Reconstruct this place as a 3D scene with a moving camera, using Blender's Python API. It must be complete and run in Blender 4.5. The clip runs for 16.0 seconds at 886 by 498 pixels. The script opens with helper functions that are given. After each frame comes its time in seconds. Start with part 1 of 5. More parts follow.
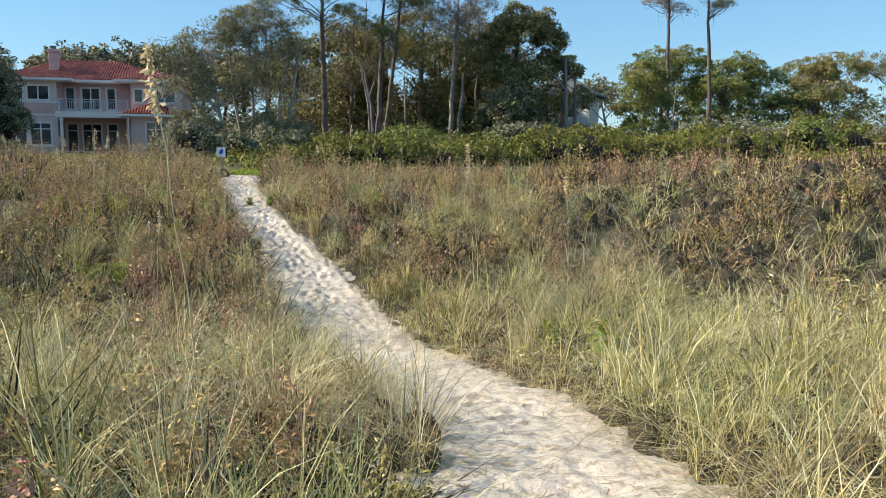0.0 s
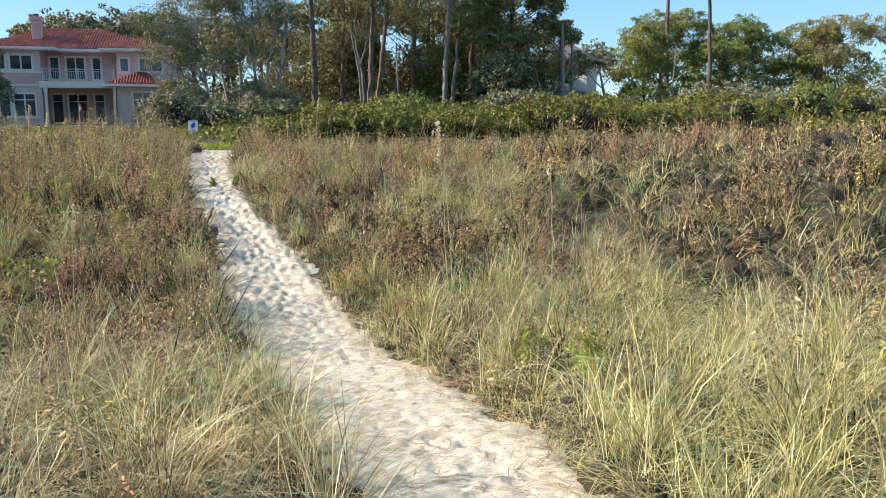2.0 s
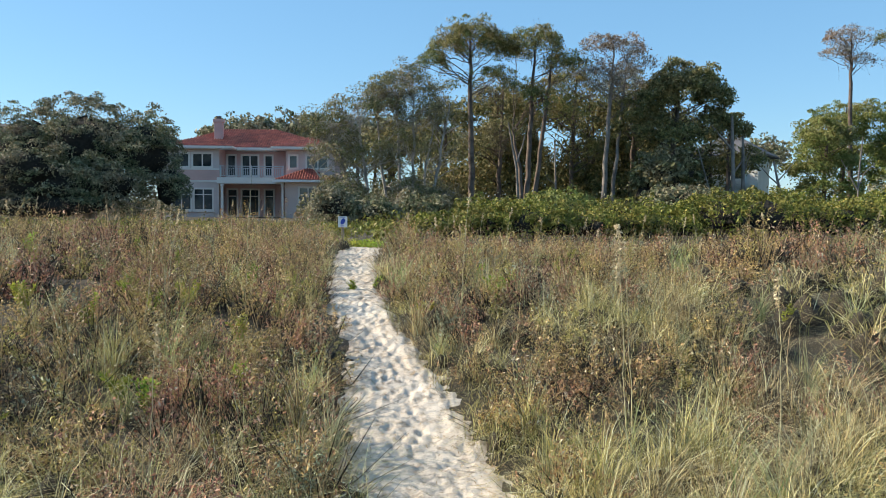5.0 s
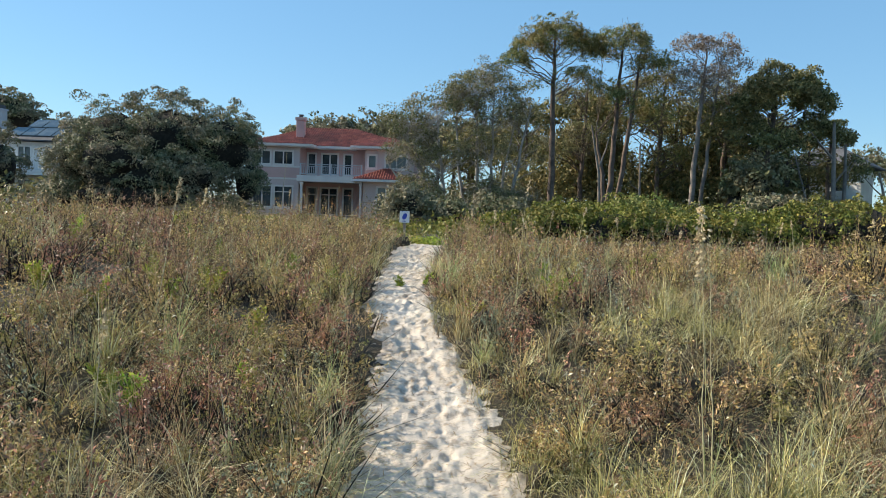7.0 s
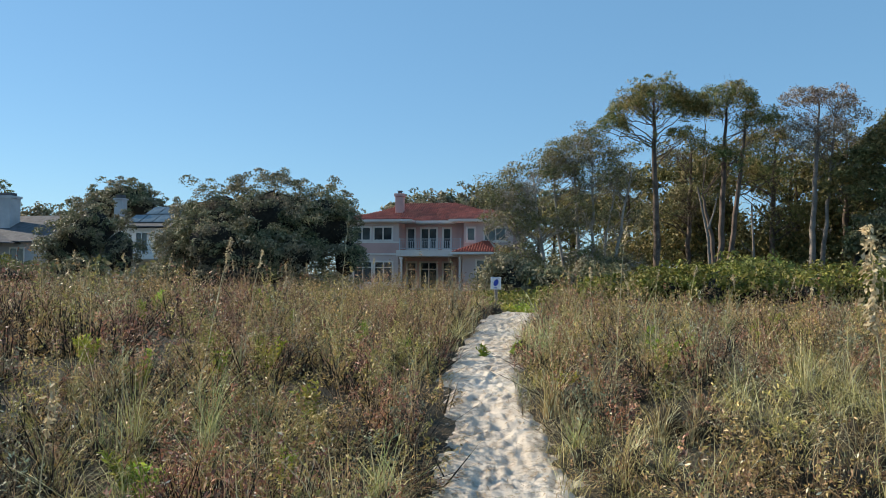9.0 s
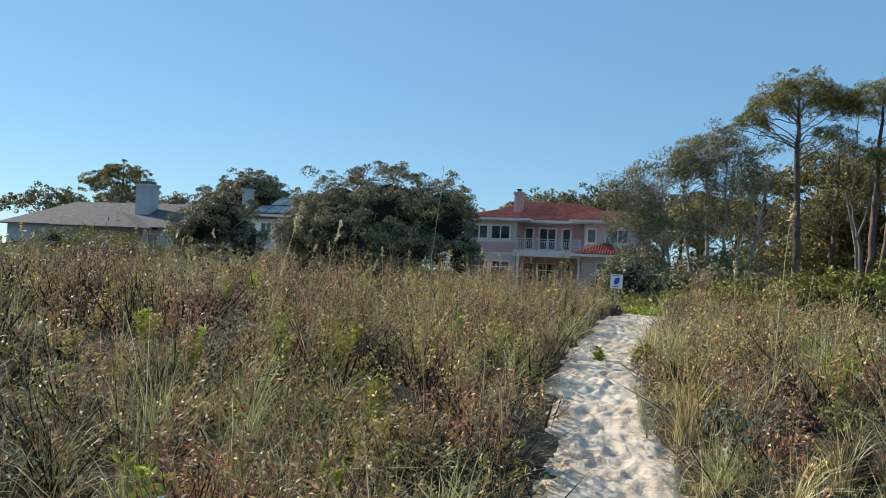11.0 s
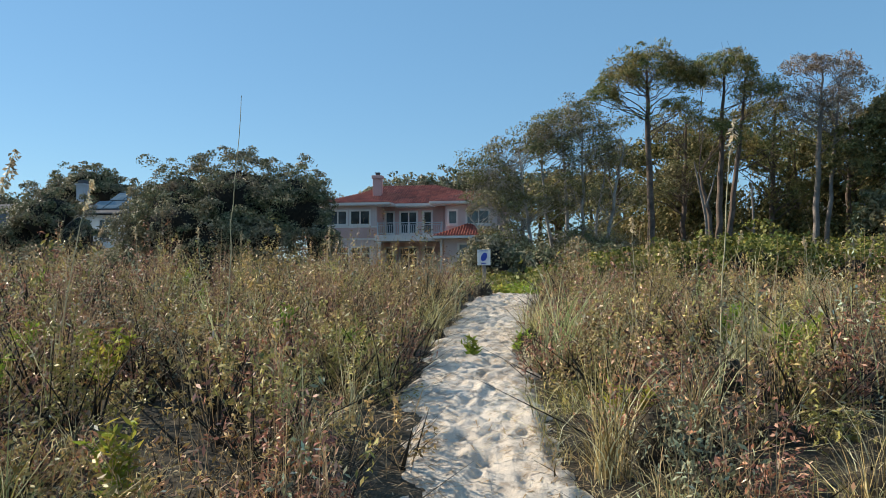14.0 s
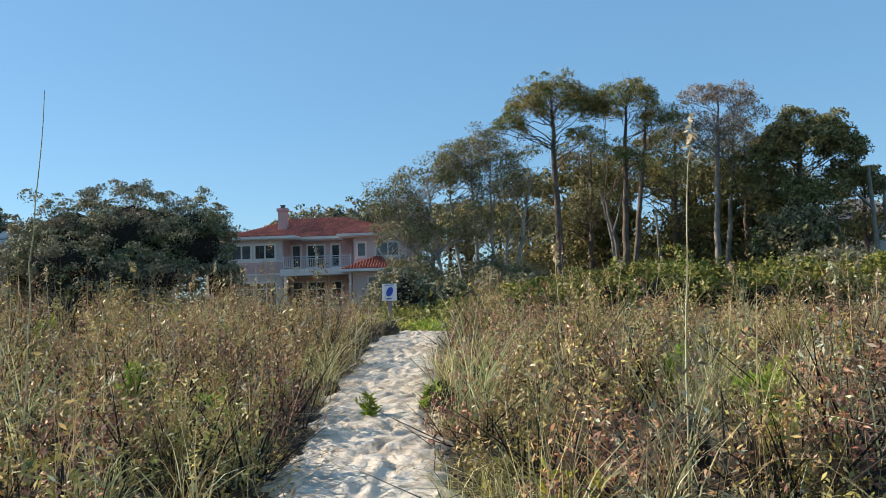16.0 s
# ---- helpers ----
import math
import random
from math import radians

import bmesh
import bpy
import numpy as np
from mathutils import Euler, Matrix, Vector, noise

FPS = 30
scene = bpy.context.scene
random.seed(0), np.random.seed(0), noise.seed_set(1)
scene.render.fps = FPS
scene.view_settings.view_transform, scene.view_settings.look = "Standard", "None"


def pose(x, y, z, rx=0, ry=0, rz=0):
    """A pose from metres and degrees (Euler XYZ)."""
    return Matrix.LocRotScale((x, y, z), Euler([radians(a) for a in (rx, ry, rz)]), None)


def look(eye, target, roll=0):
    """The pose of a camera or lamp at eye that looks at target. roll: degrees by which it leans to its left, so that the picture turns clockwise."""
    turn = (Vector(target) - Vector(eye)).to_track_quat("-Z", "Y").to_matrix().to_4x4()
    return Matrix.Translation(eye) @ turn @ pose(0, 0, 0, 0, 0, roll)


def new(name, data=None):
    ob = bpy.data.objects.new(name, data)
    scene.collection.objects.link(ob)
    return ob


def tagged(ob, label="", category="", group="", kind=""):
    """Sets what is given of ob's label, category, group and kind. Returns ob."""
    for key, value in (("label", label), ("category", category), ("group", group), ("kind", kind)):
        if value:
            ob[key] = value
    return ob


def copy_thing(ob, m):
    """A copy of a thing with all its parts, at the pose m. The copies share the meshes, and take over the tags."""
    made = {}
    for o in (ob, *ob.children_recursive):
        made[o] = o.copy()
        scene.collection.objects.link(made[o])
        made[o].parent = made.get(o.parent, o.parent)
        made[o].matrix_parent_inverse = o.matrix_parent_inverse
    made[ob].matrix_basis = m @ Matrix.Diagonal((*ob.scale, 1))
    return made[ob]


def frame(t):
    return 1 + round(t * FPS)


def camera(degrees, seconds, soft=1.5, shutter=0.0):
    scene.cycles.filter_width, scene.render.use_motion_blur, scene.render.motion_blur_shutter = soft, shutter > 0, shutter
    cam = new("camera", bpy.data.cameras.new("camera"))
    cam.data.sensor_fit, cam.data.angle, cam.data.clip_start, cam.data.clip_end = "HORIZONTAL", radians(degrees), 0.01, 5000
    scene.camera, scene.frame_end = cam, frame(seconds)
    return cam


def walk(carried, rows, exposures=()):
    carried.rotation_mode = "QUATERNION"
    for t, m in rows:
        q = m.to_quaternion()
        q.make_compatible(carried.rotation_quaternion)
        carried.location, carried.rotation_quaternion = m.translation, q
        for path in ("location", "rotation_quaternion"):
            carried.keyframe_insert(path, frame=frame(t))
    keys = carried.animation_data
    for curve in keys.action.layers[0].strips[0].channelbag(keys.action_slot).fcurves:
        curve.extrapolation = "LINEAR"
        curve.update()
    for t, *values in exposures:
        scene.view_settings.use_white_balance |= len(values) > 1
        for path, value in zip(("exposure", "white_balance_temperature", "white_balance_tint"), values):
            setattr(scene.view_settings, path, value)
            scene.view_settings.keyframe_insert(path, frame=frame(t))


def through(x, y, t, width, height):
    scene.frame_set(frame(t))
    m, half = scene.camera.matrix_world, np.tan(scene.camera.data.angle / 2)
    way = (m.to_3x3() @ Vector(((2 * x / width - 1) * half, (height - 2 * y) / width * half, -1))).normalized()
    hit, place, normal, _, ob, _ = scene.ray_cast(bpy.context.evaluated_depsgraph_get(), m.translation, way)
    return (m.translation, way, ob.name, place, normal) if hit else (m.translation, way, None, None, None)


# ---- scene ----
cam = camera(58.52, 16.0, soft=0.8)
PATH = [
    (0.0, look((15.169, -9.161, 2.180), (17.451, 0.481, 0.829), 0.65)),
    (0.5, look((15.237, -8.907, 2.133), (18.147, 0.536, 0.594), 2.37)),
    (1.0, look((15.354, -8.590, 2.186), (18.242, 0.772, 0.180), 4.12)),
    (1.5, look((15.591, -8.322, 2.236), (18.294, 1.109, 0.300), 2.31)),
    (2.0, look((15.721, -8.164, 2.280), (18.004, 1.413, 0.529), 0.25)),
    (2.5, look((15.759, -7.940, 2.289), (16.884, 1.892, 0.848), 0.12)),
    (3.0, look((15.856, -7.709, 2.300), (16.793, 2.146, 0.883), 0.22)),
    (3.5, look((15.955, -7.394, 2.329), (16.675, 2.527, 1.310), -1.06)),
    (4.0, look((15.932, -7.128, 2.313), (16.494, 2.800, 1.257), -0.54)),
    (4.2, look((15.904, -6.995, 2.314), (16.434, 2.942, 1.325), -0.27)),
    (6.3, look((16.144, -5.561, 2.210), (16.174, 4.436, 1.981), 2.29)),
    (6.5, look((16.187, -5.455, 2.165), (16.011, 4.539, 1.869), 2.04)),
    (7.0, look((16.293, -5.194, 2.098), (15.662, 4.771, 1.559), 2.22)),
    (7.5, look((16.336, -4.916, 2.059), (15.356, 5.020, 1.510), 0.64)),
    (8.0, look((16.368, -4.627, 2.032), (15.154, 5.290, 1.628), 0.55)),
    (8.5, look((16.405, -4.313, 1.997), (14.719, 5.543, 2.087), 0.93)),
    (9.0, look((16.421, -3.989, 1.924), (14.472, 5.812, 2.294), 0.45)),
    (9.5, look((16.450, -3.649, 1.912), (14.272, 6.097, 2.423), 0.72)),
    (10.0, look((16.453, -3.318, 1.856), (13.461, 6.209, 2.381), 2.57)),
    (10.2, look((16.419, -3.190, 1.833), (13.017, 6.209, 2.136), 3.40)),
    (12.3, look((16.027, -1.630, 1.694), (13.231, 7.943, 2.427), -0.27)),
    (12.5, look((16.006, -1.494, 1.696), (13.556, 8.167, 2.507), -0.78)),
    (13.0, look((15.930, -1.204, 1.666), (13.889, 8.565, 2.287), -0.52)),
    (13.5, look((15.879, -0.922, 1.683), (14.026, 8.898, 2.059), -0.55)),
    (14.0, look((15.894, -0.668, 1.672), (14.166, 9.179, 1.901), -0.18)),
    (14.5, look((15.859, -0.430, 1.675), (14.045, 9.404, 1.749), 0.33)),
    (15.0, look((15.853, -0.155, 1.700), (14.710, 9.779, 1.839), -0.22)),
    (15.5, look((15.873, 0.138, 1.745), (15.253, 10.100, 2.371), -1.81)),
    (16.0, look((15.853, 0.402, 1.728), (15.251, 10.365, 2.338), -1.80)),
]
walk(cam, PATH, [(0.0, 0.66), (2.0, 0.86), (4.0, 0.75), (7.0, 0.64), (9.5, 0.42), (13.0, 0.48), (14.5, 0.36), (16.0, 0.52)])

# ---- light ----
SUN_TO = Vector((-0.86, 0.20, 0.54)).normalized()
world = bpy.data.worlds.new("sky")
scene.world = world
world.use_nodes = True
wn = world.node_tree
sky = wn.nodes.new("ShaderNodeTexSky")
sky.sky_type = "NISHITA"
sky.sun_disc = False
sky.sun_elevation = math.asin(SUN_TO.z)
sky.sun_rotation = math.atan2(SUN_TO.x, SUN_TO.y)
sky.air_density, sky.dust_density, sky.ozone_density = 1.0, 0.0, 2.0
bg = wn.nodes["Background"]
bg.inputs["Strength"].default_value = 0.094
tint = wn.nodes.new("ShaderNodeMix")
tint.data_type, tint.blend_type = "RGBA", "MULTIPLY"
tint.inputs[0].default_value = 1.0
tint.inputs[7].default_value = (0.85, 1.0, 1.07, 1)
even = wn.nodes.new("ShaderNodeMix")
even.data_type = "RGBA"
even.inputs[0].default_value = 0.5
even.inputs[7].default_value = (1.58, 3.65, 6.0, 1)
wn.links.new(sky.outputs[0], tint.inputs[6])
wn.links.new(tint.outputs[2], even.inputs[6])
wn.links.new(even.outputs[2], bg.inputs["Color"])
sun_data = bpy.data.lights.new("sun", "SUN")
sun_data.energy, sun_data.angle, sun_data.color = 5.0, radians(0.5), (1.0, 0.88, 0.70)
sun = new("sun", sun_data)
sun.matrix_world = look((0, 0, 40), Vector((0, 0, 40)) - SUN_TO)

# ---- materials ----


def nodes_of(name):
    mat = bpy.data.materials.new(name)
    mat.use_nodes = True
    return mat, mat.node_tree, mat.node_tree.nodes["Principled BSDF"]


def add(tree, kind, **values):
    node = tree.nodes.new(kind)
    for key, value in values.items():
        node.inputs[key].default_value = value
    return node


def ramp(tree, source, stops):
    node = tree.nodes.new("ShaderNodeValToRGB")
    while len(node.color_ramp.elements) < len(stops):
        node.color_ramp.elements.new(0.5)
    for el, (at, col) in zip(node.color_ramp.elements, stops):
        el.position, el.color = at, (*col, 1)
    tree.links.new(source, node.inputs[0])
    return node.outputs[0]


def noise_of(tree, scale, detail=4.0, rough=0.55):
    co = tree.nodes.new("ShaderNodeTexCoord")
    node = add(tree, "ShaderNodeTexNoise", Scale=scale, Detail=detail, Roughness=rough)
    tree.links.new(co.outputs["Object"], node.inputs["Vector"])
    return node.outputs[0]


def mixed(tree, fac, a, b, how="MIX"):
    node = tree.nodes.new("ShaderNodeMix")
    node.data_type, node.blend_type = "RGBA", how
    if isinstance(fac, float):
        node.inputs[0].default_value = fac
    else:
        tree.links.new(fac, node.inputs[0])
    for slot, value in ((6, a), (7, b)):
        if isinstance(value, tuple):
            node.inputs[slot].default_value = (*value, 1)
        else:
            tree.links.new(value, node.inputs[slot])
    return node.outputs[2]


def bumped(tree, bsdf, height, strength, distance):
    node = add(tree, "ShaderNodeBump", Strength=strength, Distance=distance)
    tree.links.new(height, node.inputs["Height"])
    tree.links.new(node.outputs[0], bsdf.inputs["Normal"])


def leaf_material(name, stops, patch, patch_scale=0.35, patch_stops=(0.42, 0.62), rough=0.55, through=0.3, plants=2.6, spread=(0.62, 1.25)):
    """Leaves and blades: colour by leaf, by plant, and drifting to a second set of colours in patches."""
    mat, tree, bsdf = nodes_of(name)
    geo = tree.nodes.new("ShaderNodeNewGeometry")
    rnd = geo.outputs["Random Per Island"]
    one = ramp(tree, rnd, stops)
    two = ramp(tree, rnd, patch)
    where = ramp(tree, noise_of(tree, patch_scale, 3.0), [(patch_stops[0], (0, 0, 0)), (patch_stops[1], (1, 1, 1))])
    each = ramp(tree, noise_of(tree, plants, 2.0), [(0.36, (spread[0],) * 3), (0.64, (spread[1], spread[1] * 0.99, spread[1] * 0.95))])
    col = mixed(tree, 1.0, mixed(tree, where, one, two), each, "MULTIPLY")
    tree.links.new(col, bsdf.inputs["Base Color"])
    bsdf.inputs["Roughness"].default_value = rough
    bsdf.inputs["Specular IOR Level"].default_value = 0.2
    thin = tree.nodes.new("ShaderNodeBsdfTranslucent")
    tree.links.new(col, thin.inputs["Color"])
    mix = tree.nodes.new("ShaderNodeMixShader")
    mix.inputs[0].default_value = through
    tree.links.new(bsdf.outputs[0], mix.inputs[1])
    tree.links.new(thin.outputs[0], mix.inputs[2])
    tree.links.new(mix.outputs[0], tree.nodes["Material Output"].inputs["Surface"])
    return mat


def plain(name, col, rough=0.7, vary=0.12, scale=3.0, bump=0.2, metal=0.0, fine=40.0):
    """A solid surface with broad stains and fine grain."""
    mat, tree, bsdf = nodes_of(name)
    dark = tuple(c * (1 - vary * 1.6) for c in col)
    light = tuple(min(1, c * (1 + vary)) for c in col)
    broad = ramp(tree, noise_of(tree, scale), [(0.3, dark), (0.7, light)])
    grain = ramp(tree, noise_of(tree, fine, 2.0), [(0.3, (1 - vary,) * 3), (0.7, (1, 1, 1))])
    tree.links.new(mixed(tree, 1.0, broad, grain, "MULTIPLY"), bsdf.inputs["Base Color"])
    bsdf.inputs["Roughness"].default_value, bsdf.inputs["Metallic"].default_value = rough, metal
    if bump:
        bumped(tree, bsdf, noise_of(tree, fine, 3.0), bump, 0.01)
    return mat


GRASS = leaf_material("grass_blades", [(0.0, (0.088, 0.096, 0.032)), (0.3, (0.288, 0.280, 0.097)), (0.6, (0.630, 0.543, 0.218)), (0.85, (0.807, 0.745, 0.393)), (1.0, (0.807, 0.833, 0.629))],
                      [(0.0, (0.096, 0.071, 0.034)), (0.3, (0.324, 0.238, 0.114)), (0.65, (0.729, 0.559, 0.298)), (1.0, (0.807, 0.831, 0.567))], 0.6, (0.46, 0.6), rough=0.42, through=0.16)
GREEN_GRASS = leaf_material("green_blades", [(0.0, (0.203, 0.287, 0.107)), (0.5, (0.360, 0.431, 0.182)), (1.0, (0.607, 0.615, 0.335))],
                            [(0.0, (0.293, 0.328, 0.182)), (1.0, (0.675, 0.596, 0.428))], 0.8, through=0.42)
STRAW = leaf_material("straw", [(0.0, (0.444, 0.305, 0.173)), (0.5, (0.650, 0.484, 0.292)), (1.0, (0.325, 0.221, 0.120))],
                      [(0.0, (0.295, 0.206, 0.120)), (1.0, (0.592, 0.431, 0.252))], 0.7, through=0.2)
HEATH = leaf_material("dune_scrub_leaves", [(0.0, (0.132, 0.082, 0.054)), (0.3, (0.328, 0.202, 0.107)), (0.55, (0.545, 0.388, 0.162)), (0.78, (0.415, 0.388, 0.125)), (0.92, (0.740, 0.499, 0.287)), (1.0, (0.850, 0.850, 0.643))],
                      [(0.0, (0.119, 0.066, 0.063)), (0.4, (0.328, 0.156, 0.125)), (0.75, (0.566, 0.251, 0.143)), (0.93, (0.697, 0.409, 0.302)), (1.0, (0.850, 0.811, 0.643))], 0.6, (0.44, 0.56), rough=0.5, through=0.10)
HEATH_GREEN = leaf_material("olive_scrub_leaves", [(0.0, (0.159, 0.150, 0.053)), (0.4, (0.355, 0.334, 0.104)), (0.75, (0.562, 0.492, 0.149)), (0.93, (0.786, 0.604, 0.253)), (1.0, (0.850, 0.850, 0.566))],
                            [(0.0, (0.187, 0.127, 0.059)), (0.5, (0.487, 0.334, 0.134)), (1.0, (0.850, 0.587, 0.298))], 0.7, (0.46, 0.60), rough=0.45, through=0.14)
HEATH_RUST = leaf_material("rusty_scrub_leaves", [(0.0, (0.100, 0.061, 0.047)), (0.35, (0.230, 0.145, 0.095)), (0.7, (0.321, 0.242, 0.142)), (0.92, (0.383, 0.399, 0.268)), (1.0, (0.474, 0.629, 0.598))],
                           [(0.0, (0.092, 0.085, 0.063)), (0.5, (0.260, 0.266, 0.158)), (1.0, (0.398, 0.484, 0.347))], 0.9, (0.44, 0.58), rough=0.5, through=0.12)
FERN = leaf_material("fern_green", [(0.0, (0.169, 0.312, 0.039)), (0.6, (0.312, 0.468, 0.065)), (1.0, (0.468, 0.494, 0.091))],
                     [(0.0, (0.260, 0.338, 0.052)), (1.0, (0.468, 0.390, 0.078))], 1.2, through=0.45)
HEDGE = leaf_material("hedge_leaves", [(0.0, (0.086, 0.116, 0.023)), (0.5, (0.172, 0.202, 0.039)), (0.85, (0.288, 0.295, 0.064)), (1.0, (0.404, 0.342, 0.091))],
                      [(0.0, (0.095, 0.125, 0.025)), (1.0, (0.327, 0.265, 0.078))], 0.8, through=0.2)
OAK = leaf_material("oak_leaves", [(0.0, (0.087, 0.112, 0.061)), (0.5, (0.191, 0.210, 0.113)), (0.85, (0.324, 0.309, 0.179)), (1.0, (0.438, 0.369, 0.255))],
                    [(0.0, (0.133, 0.136, 0.089)), (1.0, (0.382, 0.320, 0.222))], 0.5, through=0.15)
SCRUB_OAK = leaf_material("scrub_oak_leaves", [(0.0, (0.095, 0.117, 0.047)), (0.5, (0.191, 0.198, 0.087)), (1.0, (0.342, 0.306, 0.159))],
                          [(0.0, (0.133, 0.126, 0.072)), (1.0, (0.361, 0.306, 0.175))], 0.6, through=0.2)
PINE = leaf_material("pine_needles", [(0.0, (0.093, 0.128, 0.041)), (0.5, (0.185, 0.217, 0.073)), (0.9, (0.313, 0.301, 0.115)), (1.0, (0.407, 0.294, 0.124))],
                     [(0.0, (0.167, 0.155, 0.061)), (1.0, (0.444, 0.311, 0.124))], 0.5, through=0.2)
DARK_PINE = leaf_material("shaded_pine_needles", [(0.0, (0.103, 0.116, 0.051)), (0.6, (0.224, 0.222, 0.084)), (1.0, (0.409, 0.342, 0.141))],
                          [(0.0, (0.124, 0.132, 0.056)), (1.0, (0.370, 0.283, 0.127))], 0.3, through=0.2)
BRIGHT_PINE = leaf_material("bright_pine_needles", [(0.0, (0.115, 0.160, 0.041)), (0.5, (0.199, 0.255, 0.067)), (1.0, (0.330, 0.347, 0.113))],
                            [(0.0, (0.171, 0.201, 0.057)), (1.0, (0.372, 0.322, 0.132))], 0.3, through=0.3)
DEAD_PINE = leaf_material("dead_needles", [(0.0, (0.208, 0.131, 0.081)), (0.5, (0.338, 0.233, 0.163)), (1.0, (0.416, 0.349, 0.276))],
                          [(0.0, (0.234, 0.204, 0.163)), (1.0, (0.390, 0.349, 0.293))], 0.5, through=0.25)
SEED = leaf_material("seed_heads", [(0.0, (0.506, 0.391, 0.230)), (0.5, (0.667, 0.552, 0.356)), (1.0, (0.782, 0.690, 0.494))],
                     [(0.0, (0.460, 0.345, 0.207)), (1.0, (0.713, 0.598, 0.414))], 2.0, through=0.3)
CULM = plain("oat_stems", (0.52, 0.46, 0.27), 0.6, 0.2, 6.0, 0.0)
BARK = plain("pine_bark", (0.17, 0.125, 0.10), 0.95, 0.35, 2.0, 0.8, fine=14.0)
GREY_BARK = plain("grey_bark", (0.42, 0.38, 0.34), 0.95, 0.3, 1.5, 0.7, fine=16.0)
DEAD_WOOD = plain("weathered_wood", (0.27, 0.23, 0.20), 0.9, 0.25, 2.0, 0.4, fine=25.0)
STUCCO = plain("pink_stucco", (0.66, 0.43, 0.39), 0.9, 0.08, 0.5, 0.15, fine=30.0)
STUCCO_PALE = plain("pale_stucco", (0.67, 0.55, 0.52), 0.9, 0.06, 0.5, 0.15, fine=30.0)
TRIM = plain("cream_trim", (0.78, 0.72, 0.67), 0.7, 0.06, 0.8, 0.05)
WHITE = plain("white_paint", (0.80, 0.79, 0.76), 0.6, 0.06, 1.0, 0.05)
RAILING = plain("white_railing_paint", (0.56, 0.59, 0.62), 0.5, 0.05, 3.0, 0.0)
GREY_PAINT = plain("grey_paint", (0.46, 0.47, 0.49), 0.7, 0.08, 1.0, 0.05)
SHINGLE = plain("grey_shingles", (0.12, 0.12, 0.13), 0.95, 0.2, 1.5, 0.5, fine=9.0)
BLUE = plain("blue_print", (0.03, 0.07, 0.42), 0.45, 0.05, 10.0, 0.0)
SIGN_WHITE = plain("sign_white", (0.80, 0.80, 0.80), 0.4, 0.04, 8.0, 0.0)


def tile_material():
    """Clay roof tiles: rows down the slope with a darker lap, each tile its own red."""
    mat, tree, bsdf = nodes_of("clay_tiles")
    co = tree.nodes.new("ShaderNodeTexCoord")
    vor = add(tree, "ShaderNodeTexVoronoi", Scale=3.2)
    tree.links.new(co.outputs["Object"], vor.inputs["Vector"])
    col = ramp(tree, vor.outputs["Color"], [(0.1, (0.20, 0.045, 0.032)), (0.5, (0.32, 0.070, 0.046)), (0.9, (0.42, 0.13, 0.085))])
    stain = ramp(tree, noise_of(tree, 0.7), [(0.35, (0.62, 0.55, 0.52)), (0.65, (1, 1, 1))])
    tree.links.new(mixed(tree, 1.0, col, stain, "MULTIPLY"), bsdf.inputs["Base Color"])
    bsdf.inputs["Roughness"].default_value = 0.75
    bumped(tree, bsdf, noise_of(tree, 8.0), 0.3, 0.03)
    return mat


TILES = tile_material()


def glass_material():
    mat, tree, bsdf = nodes_of("window_glass")
    col = ramp(tree, noise_of(tree, 0.6, 2.0), [(0.35, (0.02, 0.03, 0.036)), (0.65, (0.09, 0.11, 0.12))])
    tree.links.new(col, bsdf.inputs["Base Color"])
    bsdf.inputs["Roughness"].default_value = 0.06
    bsdf.inputs["Specular IOR Level"].default_value = 0.7
    return mat


GLASS = glass_material()


def sand_material():
    mat, tree, bsdf = nodes_of("dune_sand")
    broad = ramp(tree, noise_of(tree, 0.9, 5.0), [(0.3, (0.63, 0.54, 0.44)), (0.7, (0.78, 0.70, 0.60))])
    litter = ramp(tree, noise_of(tree, 9.0, 6.0, 0.7), [(0.38, (0.30, 0.24, 0.19)), (0.50, (1, 1, 1))])
    grain = ramp(tree, noise_of(tree, 160.0, 2.0), [(0.3, (0.86, 0.85, 0.83)), (0.6, (1, 1, 1))])
    col = mixed(tree, 0.55, broad, litter, "MULTIPLY")
    tree.links.new(mixed(tree, 1.0, col, grain, "MULTIPLY"), bsdf.inputs["Base Color"])
    bsdf.inputs["Roughness"].default_value = 0.95
    bumped(tree, bsdf, noise_of(tree, 22.0, 6.0, 0.72), 0.6, 0.03)
    return mat


def ground_material():
    mat, tree, bsdf = nodes_of("littered_ground")
    broad = ramp(tree, noise_of(tree, 1.3, 6.0, 0.65), [(0.30, (0.035, 0.030, 0.020)), (0.5, (0.065, 0.054, 0.036)), (0.72, (0.14, 0.115, 0.075))])
    fine = ramp(tree, noise_of(tree, 30.0, 4.0, 0.7), [(0.3, (0.5, 0.48, 0.45)), (0.6, (1, 1, 1))])
    tree.links.new(mixed(tree, 1.0, broad, fine, "MULTIPLY"), bsdf.inputs["Base Color"])
    bsdf.inputs["Roughness"].default_value = 0.95
    bumped(tree, bsdf, noise_of(tree, 25.0, 5.0, 0.7), 0.8, 0.04)
    return mat


# near-black colour that paints the shade inside crowns, bushes and scrub
SHADE_FILL = plain("shade_fill", (0.030, 0.025, 0.018), 0.95, 0.4, 6.0, 0.9, fine=22.0)
# brown thatch, its colour darkened further to carry the shade under grass
SHADE_THATCH = plain("shade_darkened_thatch", (0.060, 0.047, 0.030), 0.95, 0.45, 9.0, 0.9, fine=30.0)
SAND, SOIL = sand_material(), ground_material()

# ---- making meshes ----


